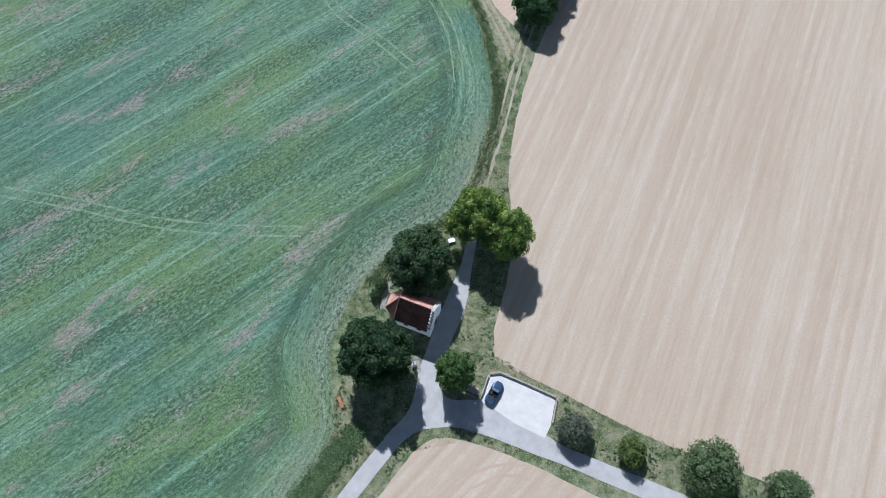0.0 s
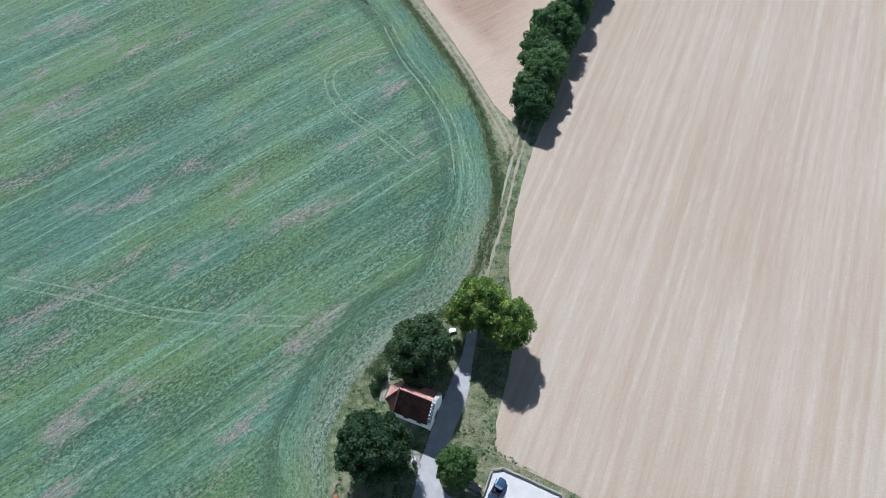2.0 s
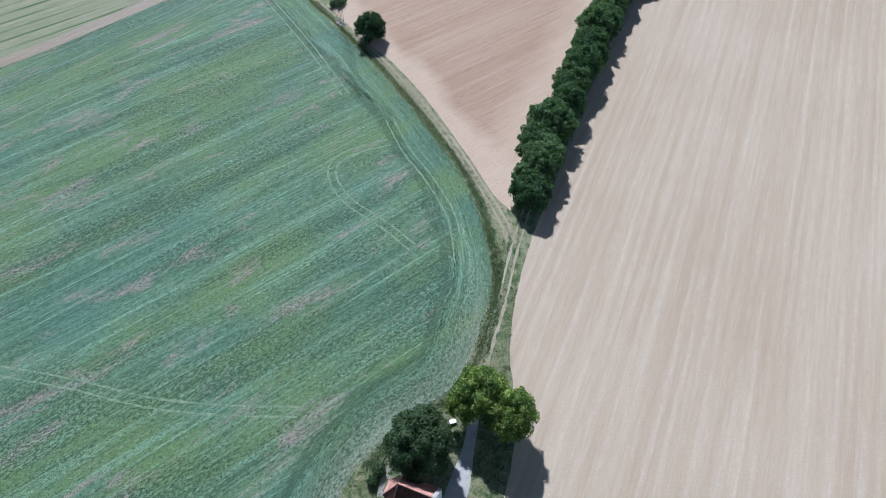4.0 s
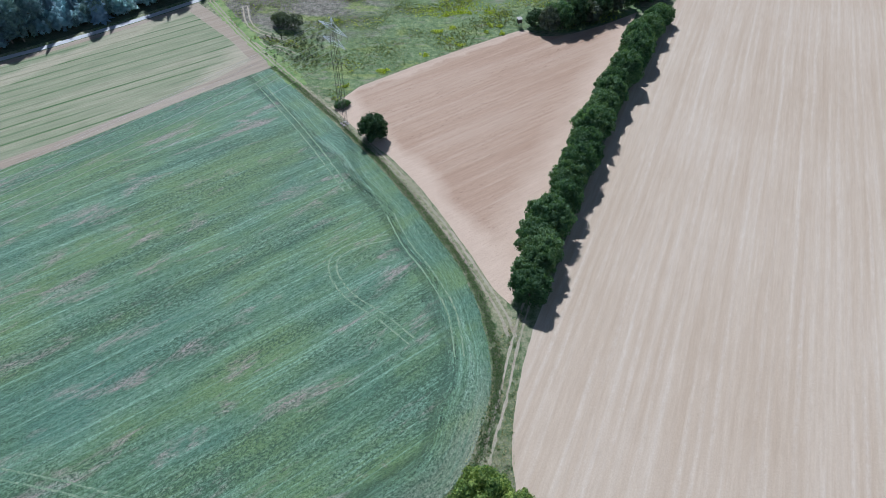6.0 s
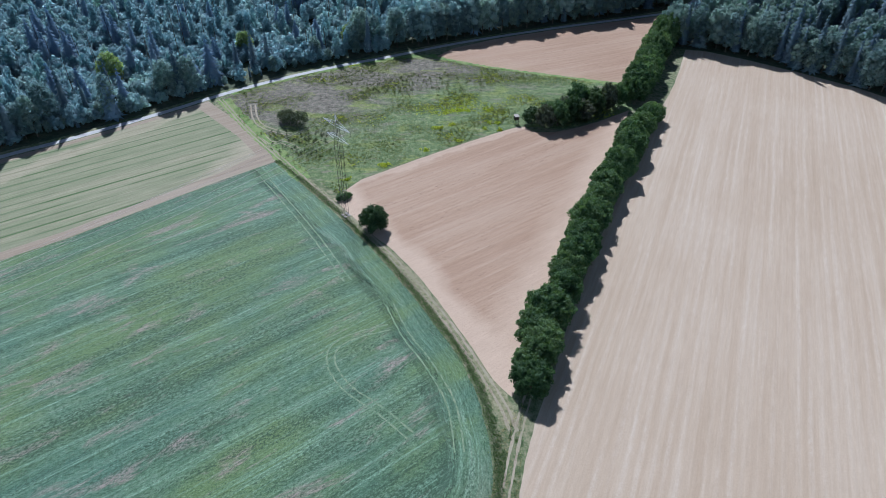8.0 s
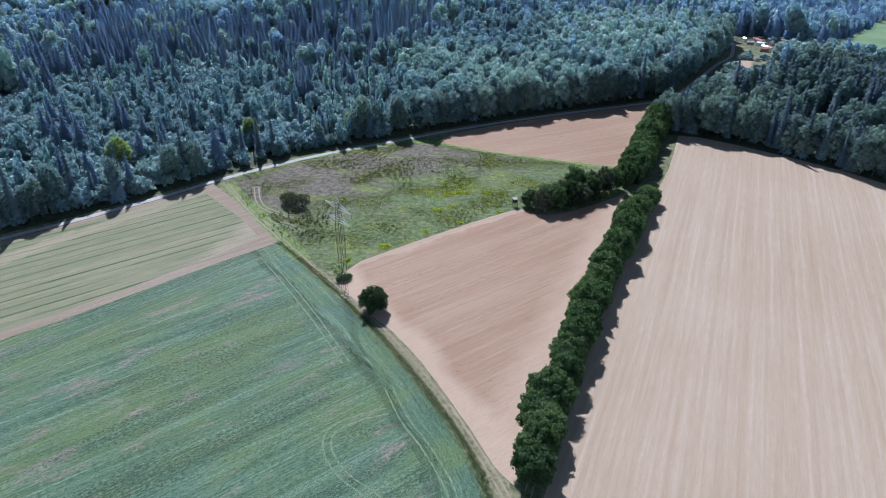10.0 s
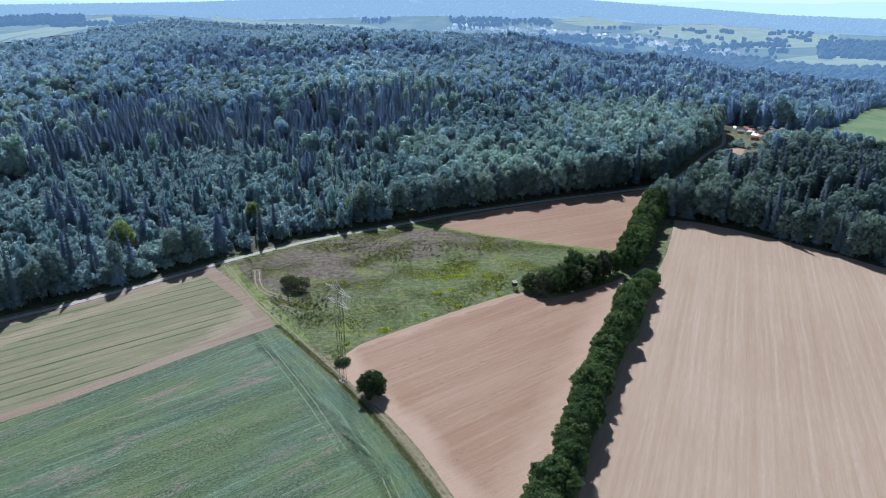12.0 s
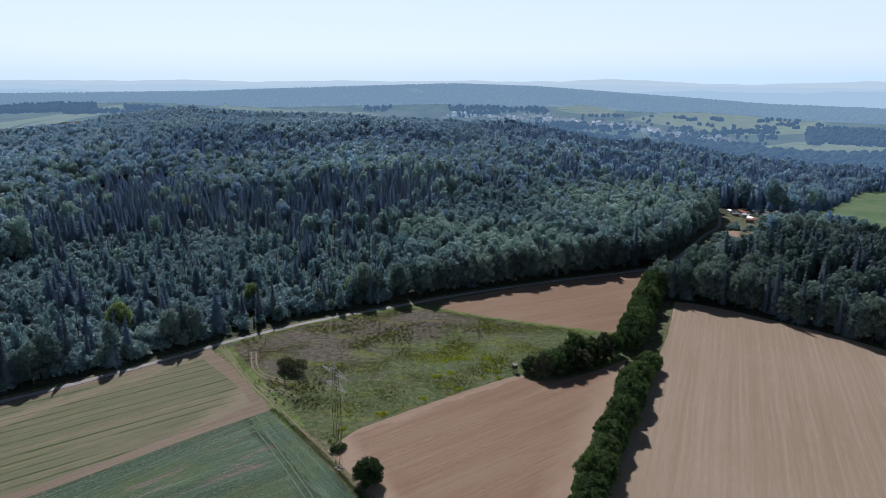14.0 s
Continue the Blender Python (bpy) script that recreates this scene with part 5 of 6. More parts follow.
    for k in range(14):
        bar(bm, ring[k].co, ring[(k + 1) % 14].co, 0.016, 4)
    part("steering_wheel", bm, black, car)
    bm = bmesh.new()
    slab(bm, [(-0.68, 0.62, 0.90), (0.68, 0.62, 0.90), (0.56, 0.12, 1.30), (-0.56, 0.12, 1.30)], 0.012)
    screen = part("windscreen", bm, glass, car)
    bm = bmesh.new()
    for a, b in (((-0.68, 0.62, 0.90), (-0.56, 0.12, 1.30)), ((-0.56, 0.12, 1.30), (0.56, 0.12, 1.30)), ((0.56, 0.12, 1.30), (0.68, 0.62, 0.90))):
        bar(bm, a, b, 0.03, 6)
    part("screen_frame", bm, paint, screen)
    bm = bmesh.new()
    box(bm, -0.62, -1.18, 0.90, 0.62, -0.82, 1.0)
    bevelled(bm, 0.05)
    part("folded_roof", bm, black, car, "folded black fabric roof")
    for x in (-0.80, 0.80):
        for y in (-1.28, 1.28):
            bm = bmesh.new()
            bmesh.ops.create_cone(bm, cap_ends=True, segments=20, radius1=0.31, radius2=0.31, depth=0.2, matrix=pose(x, y, 0.31, 0, 90, 0))
            bevelled_rim = [e for e in bm.edges if abs(e.verts[0].co.x - e.verts[1].co.x) < 0.01]
            bmesh.ops.bevel(bm, geom=bevelled_rim, offset=0.03, segments=2, affect="EDGES")
            wheel = part("wheel", bm, rubber, car)
            bm = bmesh.new()
            s = 1 if x > 0 else -1
            bmesh.ops.create_cone(bm, cap_ends=True, segments=16, radius1=0.2, radius2=0.18, depth=0.03, matrix=pose(x + s * 0.108, y, 0.31, 0, 90 * s, 0))
            part("rim", bm, M_STEEL, wheel)
        for y, mm, nm in ((1.93, lamp, "headlight"), (-2.0, red, "tail_light")):
            bm = bmesh.new()
            box(bm, x * 0.72 - 0.13, y - 0.08, 0.50, x * 0.72 + 0.13, y + 0.06, 0.62)
            bevelled(bm, 0.03)
            part(nm, bm, mm, car)
        bm = bmesh.new()
        box(bm, x * 1.12 - 0.08, 0.40, 0.88, x * 1.12 + 0.08, 0.52, 0.98)
        bevelled(bm, 0.03)
        part("mirror", bm, paint, car)
    return car


def build_rail(a, b):
    """A low timber barrier on short posts."""
    a, b = Vector((*a, 0)), Vector((*b, 0))
    ob = new("timber_rail")
    d = b - a
    ob.matrix_basis = pose(a.x, a.y, 0.055, 0, 0, math.degrees(math.atan2(d.y, d.x)))
    tagged(ob, "low weathered timber rail round the parking bay", "rail", "parking rails")
    n = max(2, round(d.length / 1.8) + 1)
    bm = bmesh.new()
    box(bm, -0.1, -0.12, 0.30, d.length + 0.1, 0.12, 0.50)
    part("beam", bevelled(bm, 0.03), M_WOOD, ob)
    for k in range(n):
        x = 0.15 + (d.length - 0.3) * k / (n - 1)
        bm = bmesh.new()
        box(bm, x - 0.09, -0.08, 0.0, x + 0.09, 0.08, 0.298)
        part("post", bm, M_WOOD, ob)


def build_bench(m):
    ob = new("bench")
    ob.matrix_basis = m
    tagged(ob, "orange-brown wooden bench on the grass facing the field", "bench")
    for k in range(4):
        bm = bmesh.new()
        box(bm, -1.0, -0.30 + 0.155 * k, 0.42, 1.0, -0.17 + 0.155 * k, 0.47)
        part("slat", bevelled(bm, 0.012), M_WOOD_RED, ob)
    for x in (-0.75, 0.75):
        bm = bmesh.new()
        box(bm, x - 0.05, -0.26, 0.0, x + 0.05, 0.26, 0.419)
        part("leg", bm, M_STONE, ob)
    for k in range(2):
        bm = bmesh.new()
        box(bm, -1.0, 0.30, 0.58 + 0.17 * k, 1.0, 0.34, 0.70 + 0.17 * k)
        part("backrest", bevelled(bm, 0.01), M_WOOD_RED, ob)
    for x in (-0.75, 0.75):
        bm = bmesh.new()
        box(bm, x - 0.03, 0.342, 0.0, x + 0.03, 0.39, 0.9)
        part("back_post", bm, M_DARK_WOOD, ob)


def build_plot():
    # paved corner with a wayside cross
    ob = new("stone_paving")
    tagged(ob, "pale stone paving slabs beside the chapel lane", "paving", kind="structure")
    r = np.random.default_rng(31)
    for i in range(2):
        for j in range(4):
            bm = bmesh.new()
            x, y = -5.1 + 0.56 * i + 0.24 * (3 - j) * 0.4, 21.1 + 0.74 * j
            box(bm, x, y, 0.0, x + 0.53, y + 0.71, 0.07 + r.uniform(0, 0.012))
            part("slab", bevelled(bm, 0.012, 1), M_SLAB, ob)
    cross = new("wayside_cross")
    cross.matrix_basis = pose(-4.9, 22.3, 0.08, 0, 0, 20)
    tagged(cross, "stone wayside cross on a stepped plinth", "cross")
    for nm, (a, b, c, d, e, f) in (("plinth", (-0.4, -0.3, 0, 0.4, 0.3, 0.5)), ("pedestal", (-0.27, -0.2, 0.5, 0.27, 0.2, 1.25)), ("upright", (-0.09, -0.08, 1.25, 0.09, 0.08, 3.1)), ("crossbar", (-0.5, -0.075, 2.45, 0.5, 0.075, 2.62))):
        bm = bmesh.new()
        box(bm, a, b, c, d, e, f)
        part(nm, bevelled(bm, 0.02), M_STONE, cross)
    # white table stone by the lane
    t = new("stone_table")
    t.matrix_basis = pose(1.6, 45.1, 0, 0, 0, 15)
    tagged(t, "white stone table under the lime tree", "table")
    bm = bmesh.new()
    box(bm, -0.62, -0.4, 0.40, 0.62, 0.4, 0.50)
    part("tabletop", bevelled(bm, 0.03), M_WHITE, t)
    bm = bmesh.new()
    box(bm, -0.25, -0.25, 0, 0.25, 0.25, 0.40)
    part("foot", bevelled(bm, 0.03), M_STONE, t)
    # marker post and hoop rack by the parking bay
    p = new("marker_post")
    p.matrix_basis = pose(5.35, 15.9, 0.05)
    tagged(p, "short white marker post at the lane", "post")
    bm = bmesh.new()
    bar(bm, (0, 0, 0), (0, 0, 0.7), 0.11, 10, 0.09)
    part("shaft", bm, M_WHITE, p)
    bm = bmesh.new()
    bar(bm, (0, 0, 0.7), (0, 0, 0.76), 0.12, 10, 0.07)
    part("cap", bm, M_WHITE, p)
    t = new("picnic_table")
    t.matrix_basis = pose(4.9, 17.9, 0, 0, 0, -25)
    tagged(t, "dark wooden picnic table with benches under a tree", "table")
    for k in range(4):
        bm = bmesh.new()
        box(bm, -0.9, -0.34 + 0.175 * k, 0.72, 0.9, -0.18 + 0.175 * k, 0.76)
        part("board", bm, M_WOOD, t)
    for y in (-0.72, 0.72):
        bm = bmesh.new()
        box(bm, -0.9, y - 0.13, 0.42, 0.9, y + 0.13, 0.46)
        part("seat", bm, M_WOOD, t)
    for x in (-0.65, 0.65):
        bm = bmesh.new()
        box(bm, x - 0.04, -0.8, 0.34, x + 0.04, 0.8, 0.418)
        bar(bm, (x + 0.08, -0.6, 0), (x + 0.08, -0.2, 0.72), 0.05)
        bar(bm, (x + 0.08, 0.6, 0), (x + 0.08, 0.2, 0.72), 0.05)
        part("trestle", bm, M_DARK_WOOD, t)
    # path along the chapel's end and its low fence
    ribbon("path", [(-10.6, 32.2), (-10.4, 33.8), (-9.6, 36.2), (-8.9, 38.6)], 0.95, M_SLAB, 0.04, "narrow concrete path behind the chapel", "path", wobble=0.02, step=0.5)
    f = new("fence")
    tagged(f, "dark wooden fence beside the chapel path", "fence")
    a, b = Vector((-11.5, 34.6, 0)), Vector((-9.9, 38.6, 0))
    for k in range(4):
        q = a.lerp(b, k / 3)
        bm = bmesh.new()
        bar(bm, q, q + Vector((0, 0, 1.15)), 0.06, 6)
        part("post", bm, M_DARK_WOOD, f)
    for z in (0.35, 0.75, 1.05):
        bm = bmesh.new()
        bar(bm, a + Vector((0, 0, z)), b + Vector((0, 0, z)), 0.055, 4)
        part("rail", bm, M_DARK_WOOD, f)


build_chapel()
build_car(pose(8.55, 17.65, 0.06, 0, 0, -31))
for _a, _b in (((6.45, 17.2), (7.7, 20.55)), ((7.95, 20.85), (9.75, 21.1)), ((9.95, 20.95), (14.0, 19.2)), ((14.3, 19.05), (18.7, 17.05)), ((18.95, 16.7), (18.05, 12.9))):
    build_rail(_a, _b)
build_bench(pose(-16.95, 16.1, 0, 0, 0, -66))
build_plot()


# ---- pylon and its cables ----
M_PALE_PAINT = plain("weathered_aluminium", (0.72, 0.73, 0.74), 0.5, 0.0, 0.05, 2.0, 0.5)


def build_pylon():
    ob = new("pylon")
    ob.matrix_basis = pose(-29.5, 165.0, 0, 0, 0, -47.7)
    tagged(ob, "tall steel lattice pylon with two pale crossarms", "pylon")
    levels = [0, 5.5, 10.5, 15, 19, 22.3, 25.2, 27.6, 29.6, 31.2]

    def half(z):
        return float(np.interp(z, (0, 22.3, 31.2), (0.66, 0.86, 0.45)))

    corners = ((-1, -1), (1, -1), (1, 1), (-1, 1))
    for cx, cy in corners:
        for nm, z0, z1 in (("leg", 0, 22.3), ("upper_leg", 22.3, 31.2)):
            bm = bmesh.new()
            bar(bm, (cx * half(z0), cy * half(z0), z0), (cx * half(z1), cy * half(z1), z1), 0.045, 4)
            part(nm, bm, M_RUST, ob)
        bm = bmesh.new()
        box(bm, cx * 0.66 - 0.35, cy * 0.66 - 0.35, -0.02, cx * 0.66 + 0.35, cy * 0.66 + 0.35, 0.35)
        part("footing", bm, M_CONCRETE, ob)
    for z0, z1 in zip(levels, levels[1:]):
        h0, h1 = half(z0), half(z1)
        for (ax, ay), (bx, by) in zip(corners, corners[1:] + corners[:1]):
            for p, q in (((ax * h0, ay * h0, z0), (bx * h1, by * h1, z1)), ((bx * h0, by * h0, z0), (ax * h1, ay * h1, z1)), ((ax * h1, ay * h1, z1), (bx * h1, by * h1, z1))):
                bm = bmesh.new()
                bar(bm, p, q, 0.013, 4)
                part("brace", bm, M_RUST, ob)
    bm = bmesh.new()
    for cx, cy in corners:
        bar(bm, (cx * 0.45, cy * 0.45, 31.2), (0, 0, 33.2), 0.06, 4)
    part("peak", bm, M_STEEL, ob)
    hooks = []
    for z, reach in ((30.0, 6.6), (26.0, 5.3)):
        h = half(z)
        for s in (-1, 1):
            bm = bmesh.new()
            tip = Vector((s * reach, 0, z + 0.05))
            for y in (-h, h):
                bar(bm, (s * h, y, z - 0.1), tip, 0.055, 4)
                bar(bm, (s * h, y, z + 1.1), tip, 0.045, 4)
            for k in range(1, 6):
                f = k / 6
                a, b = Vector((s * h, -h, z - 0.1)).lerp(tip, f), Vector((s * h, h, z - 0.1)).lerp(tip, f - 0.12)
                bar(bm, a, b, 0.04, 4)
                c = Vector((s * h, h, z + 1.1)).lerp(tip, f)
                bar(bm, b, c, 0.045, 4)
            arm = part("crossarm", bm, M_PALE_PAINT, ob, "pale galvanised crossarm")
            spots = (1.0, 0.55) if z > 28 else (1.0,)
            for q in spots:
                x = s * (h + (reach - h) * q)
                bm = bmesh.new()
                for k in range(6):
                    bar(bm, (x, 0, z - 0.1 - 0.2 * k), (x, 0, z - 0.2 - 0.2 * k), 0.08, 8, 0.04)
                part("insulator", bm, M_GLASS_DARK, arm)
                hooks.append((x, z - 1.35))
    return ob, hooks


def build_cables(pylon, hooks):
    away = Vector((-0.74, -0.673, 0)).normalized()
    for x, z in hooks + [(0.0, 33.2)]:
        bm = bmesh.new()
        start = pylon.matrix_basis @ Vector((x, 0, z))
        last = None
        for k in range(29):
            t = k / 28
            p = start + away * 270 * t + Vector((0, 0, -4 * 7.5 * t * (1 - t)))
            ring = [bm.verts.new(p + Vector((0.67 * c * 0.03, -0.74 * c * 0.03, s * 0.03))) for c, s in ((1, 0), (0.5, 0.87), (-0.5, 0.87), (-1, 0), (-0.5, -0.87), (0.5, -0.87))]
            if last:
                for j in range(6):
                    bm.faces.new((last[j], last[(j + 1) % 6], ring[(j + 1) % 6], ring[j]))
            last = ring
        tagged(part("power_cable", bm, M_CONCRETE), "thin bright aluminium cable slung from the pylon", "cable", "power cables")


_pylon, _hooks = build_pylon()
build_cables(_pylon, _hooks)


def build_hide():
    ob = new("raised_hide")
    ob.matrix_basis = pose(28.0, 228.3, 0, 0, 0, 20) @ Matrix.Scale(0.85, 4)
    tagged(ob, "wooden raised hunting hide with pale roof by the thicket", "hide")
    for x in (-0.75, 0.75):
        for y in (-0.75, 0.75):
            bm = bmesh.new()
            bar(bm, (x * 1.25, y * 1.25, 0), (x, y, 2.0), 0.08, 6)
            part("leg", bm, M_DARK_WOOD, ob)
    bm = bmesh.new()
    box(bm, -0.85, -0.85, 2.0, 0.85, 0.85, 3.7)
    part("cabin", bevelled(bm, 0.02), M_DARK_WOOD, ob)
    bm = bmesh.new()
    slab(bm, [(-1.1, -1.1, 3.8), (1.1, -1.1, 3.8), (1.1, 1.1, 4.1), (-1.1, 1.1, 4.1)], 0.08)
    part("roof", bm, M_CONCRETE, ob)
    bm = bmesh.new()
    for x in (-0.25, 0.25):
        bar(bm, (x, -1.7, 0), (x, -0.9, 2.0), 0.04)
    for k in range(6):
        bar(bm, (-0.25, -1.6 + 0.12 * k, 0.3 + 0.3 * k), (0.25, -1.6 + 0.12 * k, 0.3 + 0.3 * k), 0.03)
    part("ladder", bm, M_WOOD, ob)


build_hide()


def build_allotments():
    r = np.random.default_rng(61)
    for k in range(22):
        x, y = 264 + r.uniform(-19, 19), 534 + r.uniform(-27, 27)
        ob = new("garden_shed")
        ob.matrix_basis = pose(x, y, float(terrain(x, y)), 0, 0, r.uniform(0, 180))
        tagged(ob, "small pale garden shed among allotment plots", "shed", "garden sheds")
        w, d, h = r.uniform(1.4, 3.0), r.uniform(1.0, 1.8), r.uniform(1.9, 2.6)
        bm = bmesh.new()
        prism(bm, [(-d, -0.4), (-d, h), (0, h + 0.8), (d, h), (d, -0.4)], -w, w)
        bmesh.ops.recalc_face_normals(bm, faces=bm.faces[:])
        part("wall", bm, M_WOOD if k % 2 else M_WHITE, ob)
        for s in (-1, 1):
            bm = bmesh.new()
            slab(bm, [(-w - 0.2, 0, h + 0.95), (w + 0.2, 0, h + 0.95), (w + 0.2, s * (d + 0.25), h + 0.02), (-w - 0.2, s * (d + 0.25), h + 0.02)], 0.1)
            bmesh.ops.recalc_face_normals(bm, faces=bm.faces[:])
            part("roof", bm, M_STEEL if k % 3 else M_TILES, ob)
        bm = bmesh.new()
        box(bm, -0.4, -d - 0.04, 0, 0.4, -d - 0.002, 1.9)
        part("door", bm, M_DARK_WOOD, ob)


build_allotments()
ribbon("yard", [(205, 449), (209, 456), (213, 464), (217, 471)], 11.0, M_SOIL_SMOOTH, 0.12, "bare tan yard beside the forest road", "yard", wobble=0.8)


# ---- weeds and tufts ----
def tufts(name, label, spots, size, material, seed, blades=6, tall=1.0):
    """Many small plants as one mesh: spots (n, 2 or 3: x, y, scale)."""
    r = np.random.default_rng(seed)
    n = len(spots)
    if not n:
        return
    s = (size * r.uniform(0.6, 1.4, n) * (spots[:, 2] if spots.shape[1] > 2 else 1))[:, None, None]
    d = unit(n * blades, r).reshape(n, blades, 3)
    d[:, :, 2] = np.abs(d[:, :, 2])
    c = np.stack([spots[:, 0], spots[:, 1], terrain(spots[:, 0], spots[:, 1]) + 0.03], 1)[:, None, :] + d * s * (0.5, 0.5, 0.55 * tall)
    nn = d + 0.5 * unit(n * blades, r).reshape(n, blades, 3)
    nn /= np.linalg.norm(nn, axis=2, keepdims=True)
    v, q = sprays(c.reshape(-1, 3), nn.reshape(-1, 3), 1.0, r)
    mid = c.reshape(-1, 3).repeat(4, 0)
    v = mid + (v - mid) * np.repeat((s * 0.75).repeat(blades, 1).reshape(-1), 4)[:, None]
    tagged(new(name, raw_mesh(name, v, q, material, np.repeat(r.uniform(0, 1, n), 4 * blades))), label, "plants", kind="stuff")


M_BANK = leaf_material("bank_greenery", (0.095, 0.150, 0.065), (0.24, 0.29, 0.14), (0.22, 0.20, 0.12), 0.2, 0.4)


def build_weeds():
    r = np.random.default_rng(41)
    meadow = [(-33, 177), (-26.9, 187.2), (-4.7, 203.9), (13.8, 216.9), (29.2, 226.2), (45, 223.2), (60, 230.6), (76, 241), (79, 265), (45.9, 276), (18.1, 286.5), (-3.3, 297.6), (-22.7, 298), (-48.3, 284.6), (-67, 273), (-83.8, 260.4), (-90, 252), (-72, 221), (-57, 202)]
    x, y = r.uniform(-92, 80, 60000), r.uniform(175, 300, 60000)
    k = inside(x, y, meadow)
    x, y = x[k], y[k]
    a = np.array([noise.noise(Vector((p / 14, q / 14, 0))) for p, q in zip(x, y)])
    b = np.array([noise.noise(Vector((p / 30, q / 30, 9))) for p, q in zip(x, y)])
    bare = ((x + 66) / 9) ** 2 + ((y - 229) / 8) ** 2 < 1
    for line in ([(-76.8, 246.0), (-73.3, 234.4), (-69.1, 226.8), (-63.0, 222.3), (-56.5, 219.5)], [(-66, 217), (-62.0, 212.5), (-57.9, 213.0), (-51, 207)]):
        for px, py in curve(line, 0.8):
            bare |= (x - px) ** 2 + (y - py) ** 2 < 1.7 ** 2
    k = (r.uniform(size=len(x)) < smooth(-0.55, 0.45, a)) & ~bare
    tufts("meadow_weeds", "tall green and brown weeds of the wild meadow", np.stack([x, y, 0.8 + 0.8 * np.clip(a, -0.2, 1)], 1)[k], 0.42, M_TUFT, 42, 5, 0.9)
    gold = (r.uniform(size=len(x)) < smooth(0.15, 0.7, b * 0.4 + a * 0.7 + 0.62 * np.exp(-((x - 4) / 24) ** 2 - ((y - 240 - 0.35 * (x - 4)) / 9) ** 2))) & ~bare
    tufts("goldenrod", "patches of yellow flowering goldenrod", np.stack([x, y, np.full(len(x), 1.0)], 1)[gold], 0.46, M_GOLD, 43, 5, 1.0)
    q = curve([(-34, 187), (-22, 194.5), (-8, 204.5), (8, 216), (22, 225), (10, 232), (-2, 224), (6, 240), (20, 238)], 1.0)
    q = q[r.integers(0, len(q), 18)] + r.normal(0, 1.6, (18, 2))
    q = np.repeat(q, 26, 0) + r.normal(0, 0.62, (18 * 26, 2))
    tufts("goldenrod", "bright yellow goldenrod clumps near the soil edge", q[inside(q[:, 0], q[:, 1], meadow)], 0.62, M_GOLD, 49, 5, 1.4)
    q = np.stack([r.uniform(-64, -42, 160), r.uniform(200, 222, 160)], 1)
    tufts("saplings", "thin dark saplings and thistles beside the track", q[inside(q[:, 0], q[:, 1], meadow)], 0.6, M_LEAF_SHRUB, 50, 7, 3.0)
    dark = (r.uniform(size=len(x)) < 0.24 * smooth(0.1, 0.7, 0.5 * b + 0.5 * a + 0.7 * np.exp(-((x + 22) / 30) ** 2 - ((y - 270) / 14) ** 2))) & ~bare
    tufts("tall_weeds", "rows of taller grey-green weeds in the meadow", np.stack([x, y, np.full(len(x), 1.0)], 1)[dark], 0.55, M_DRY_WEED, 44, 6, 1.2)
    # weedy bank between the crop and the track
    n = len(GREEN_EDGE)
    e = GREEN_EDGE[int(n * 0.36):]
    d = np.gradient(e, axis=0)
    d /= np.linalg.norm(d, axis=1, keepdims=True)
    i = r.integers(0, len(e), 11000)
    off = r.normal(1.3, 0.5, len(i))
    p = e[i] + np.stack([d[i, 1], -d[i, 0]], 1) * off[:, None] + r.normal(0, 0.4, (len(i), 2))
    tufts("bank_weeds", "dark weeds on the bank beside the crop", p, 0.22, M_BANK, 45, 5, 0.5)
    # rough grass round the chapel and along the lanes
    area = [(-22, 0), (-16, 24), (-17, 33), (-9, 43), (2, 52), (9, 70), (11, 84), (18, 94), (13, 62), (12.4, 45), (9, 30), (9, 24), (19, 18.4), (29, 13), (48, 5), (60, 0), (50, -4), (20, 5), (4, 10), (-6, 8), (-12, 0)]
    x, y = r.uniform(-23, 62, 90000), r.uniform(-4, 94, 90000)
    k = inside(x, y, area)
    road = [*ROAD_SIDE_W.tolist(), *ROAD_SIDE_E.tolist(), *ROAD_SIDE_N.tolist(), *ROAD_SIDE_S.tolist()]
    k &= ~inside(x, y, [tuple(q) for q in road])
    k &= ~inside(x, y, [(6.2, 16.4), (7.6, 21), (9.9, 21.3), (19.2, 17.1), (18.0, 12), (16.6, 10.2)])
    k &= ~inside(x, y, [(-10.2, 31), (-8, 28.3), (-2, 26.4), (0.6, 32), (-8, 35)])
    trk = np.interp(y, (47, 55, 61, 69, 80, 90), (5.6, 7.3, 8.8, 11.2, 14.2, 17.0))
    k &= ~((y > 47) & (np.abs(np.abs(x - trk) - 0.75) < 0.45))
    x, y = x[k], y[k]
    tufts("verge_grass", "rough long grass on the verges", np.stack([x, y, np.full(len(x), 1.0)], 1), 0.17, M_STRAW, 46, 4, 0.35)
    c = np.array([noise.noise(Vector((p / 3.2, q / 3.2, 6))) for p, q in zip(x, y)])
    lush = (r.uniform(size=len(x)) < 0.35 * smooth(0.05, 0.45, c))
    tufts("verge_weeds", "clumps of darker green weeds on the verges", np.stack([x, y, np.full(len(x), 1.0)], 1)[lush], 0.30, M_BANK, 48, 5, 0.9)
    # taller hedge-like growth along the lane's bank
    t = r.uniform(0, 1, 7000)
    p = np.stack([-23 + 10.5 * t + r.normal(0, 0.9, 7000) - 1.5, -2 + 13.5 * t + r.normal(0, 0.9, 7000)], 1)
    tufts("bank_growth", "dense low green growth on the lane's bank", p, 0.30, M_BANK, 47, 5, 1.2)


build_weeds()


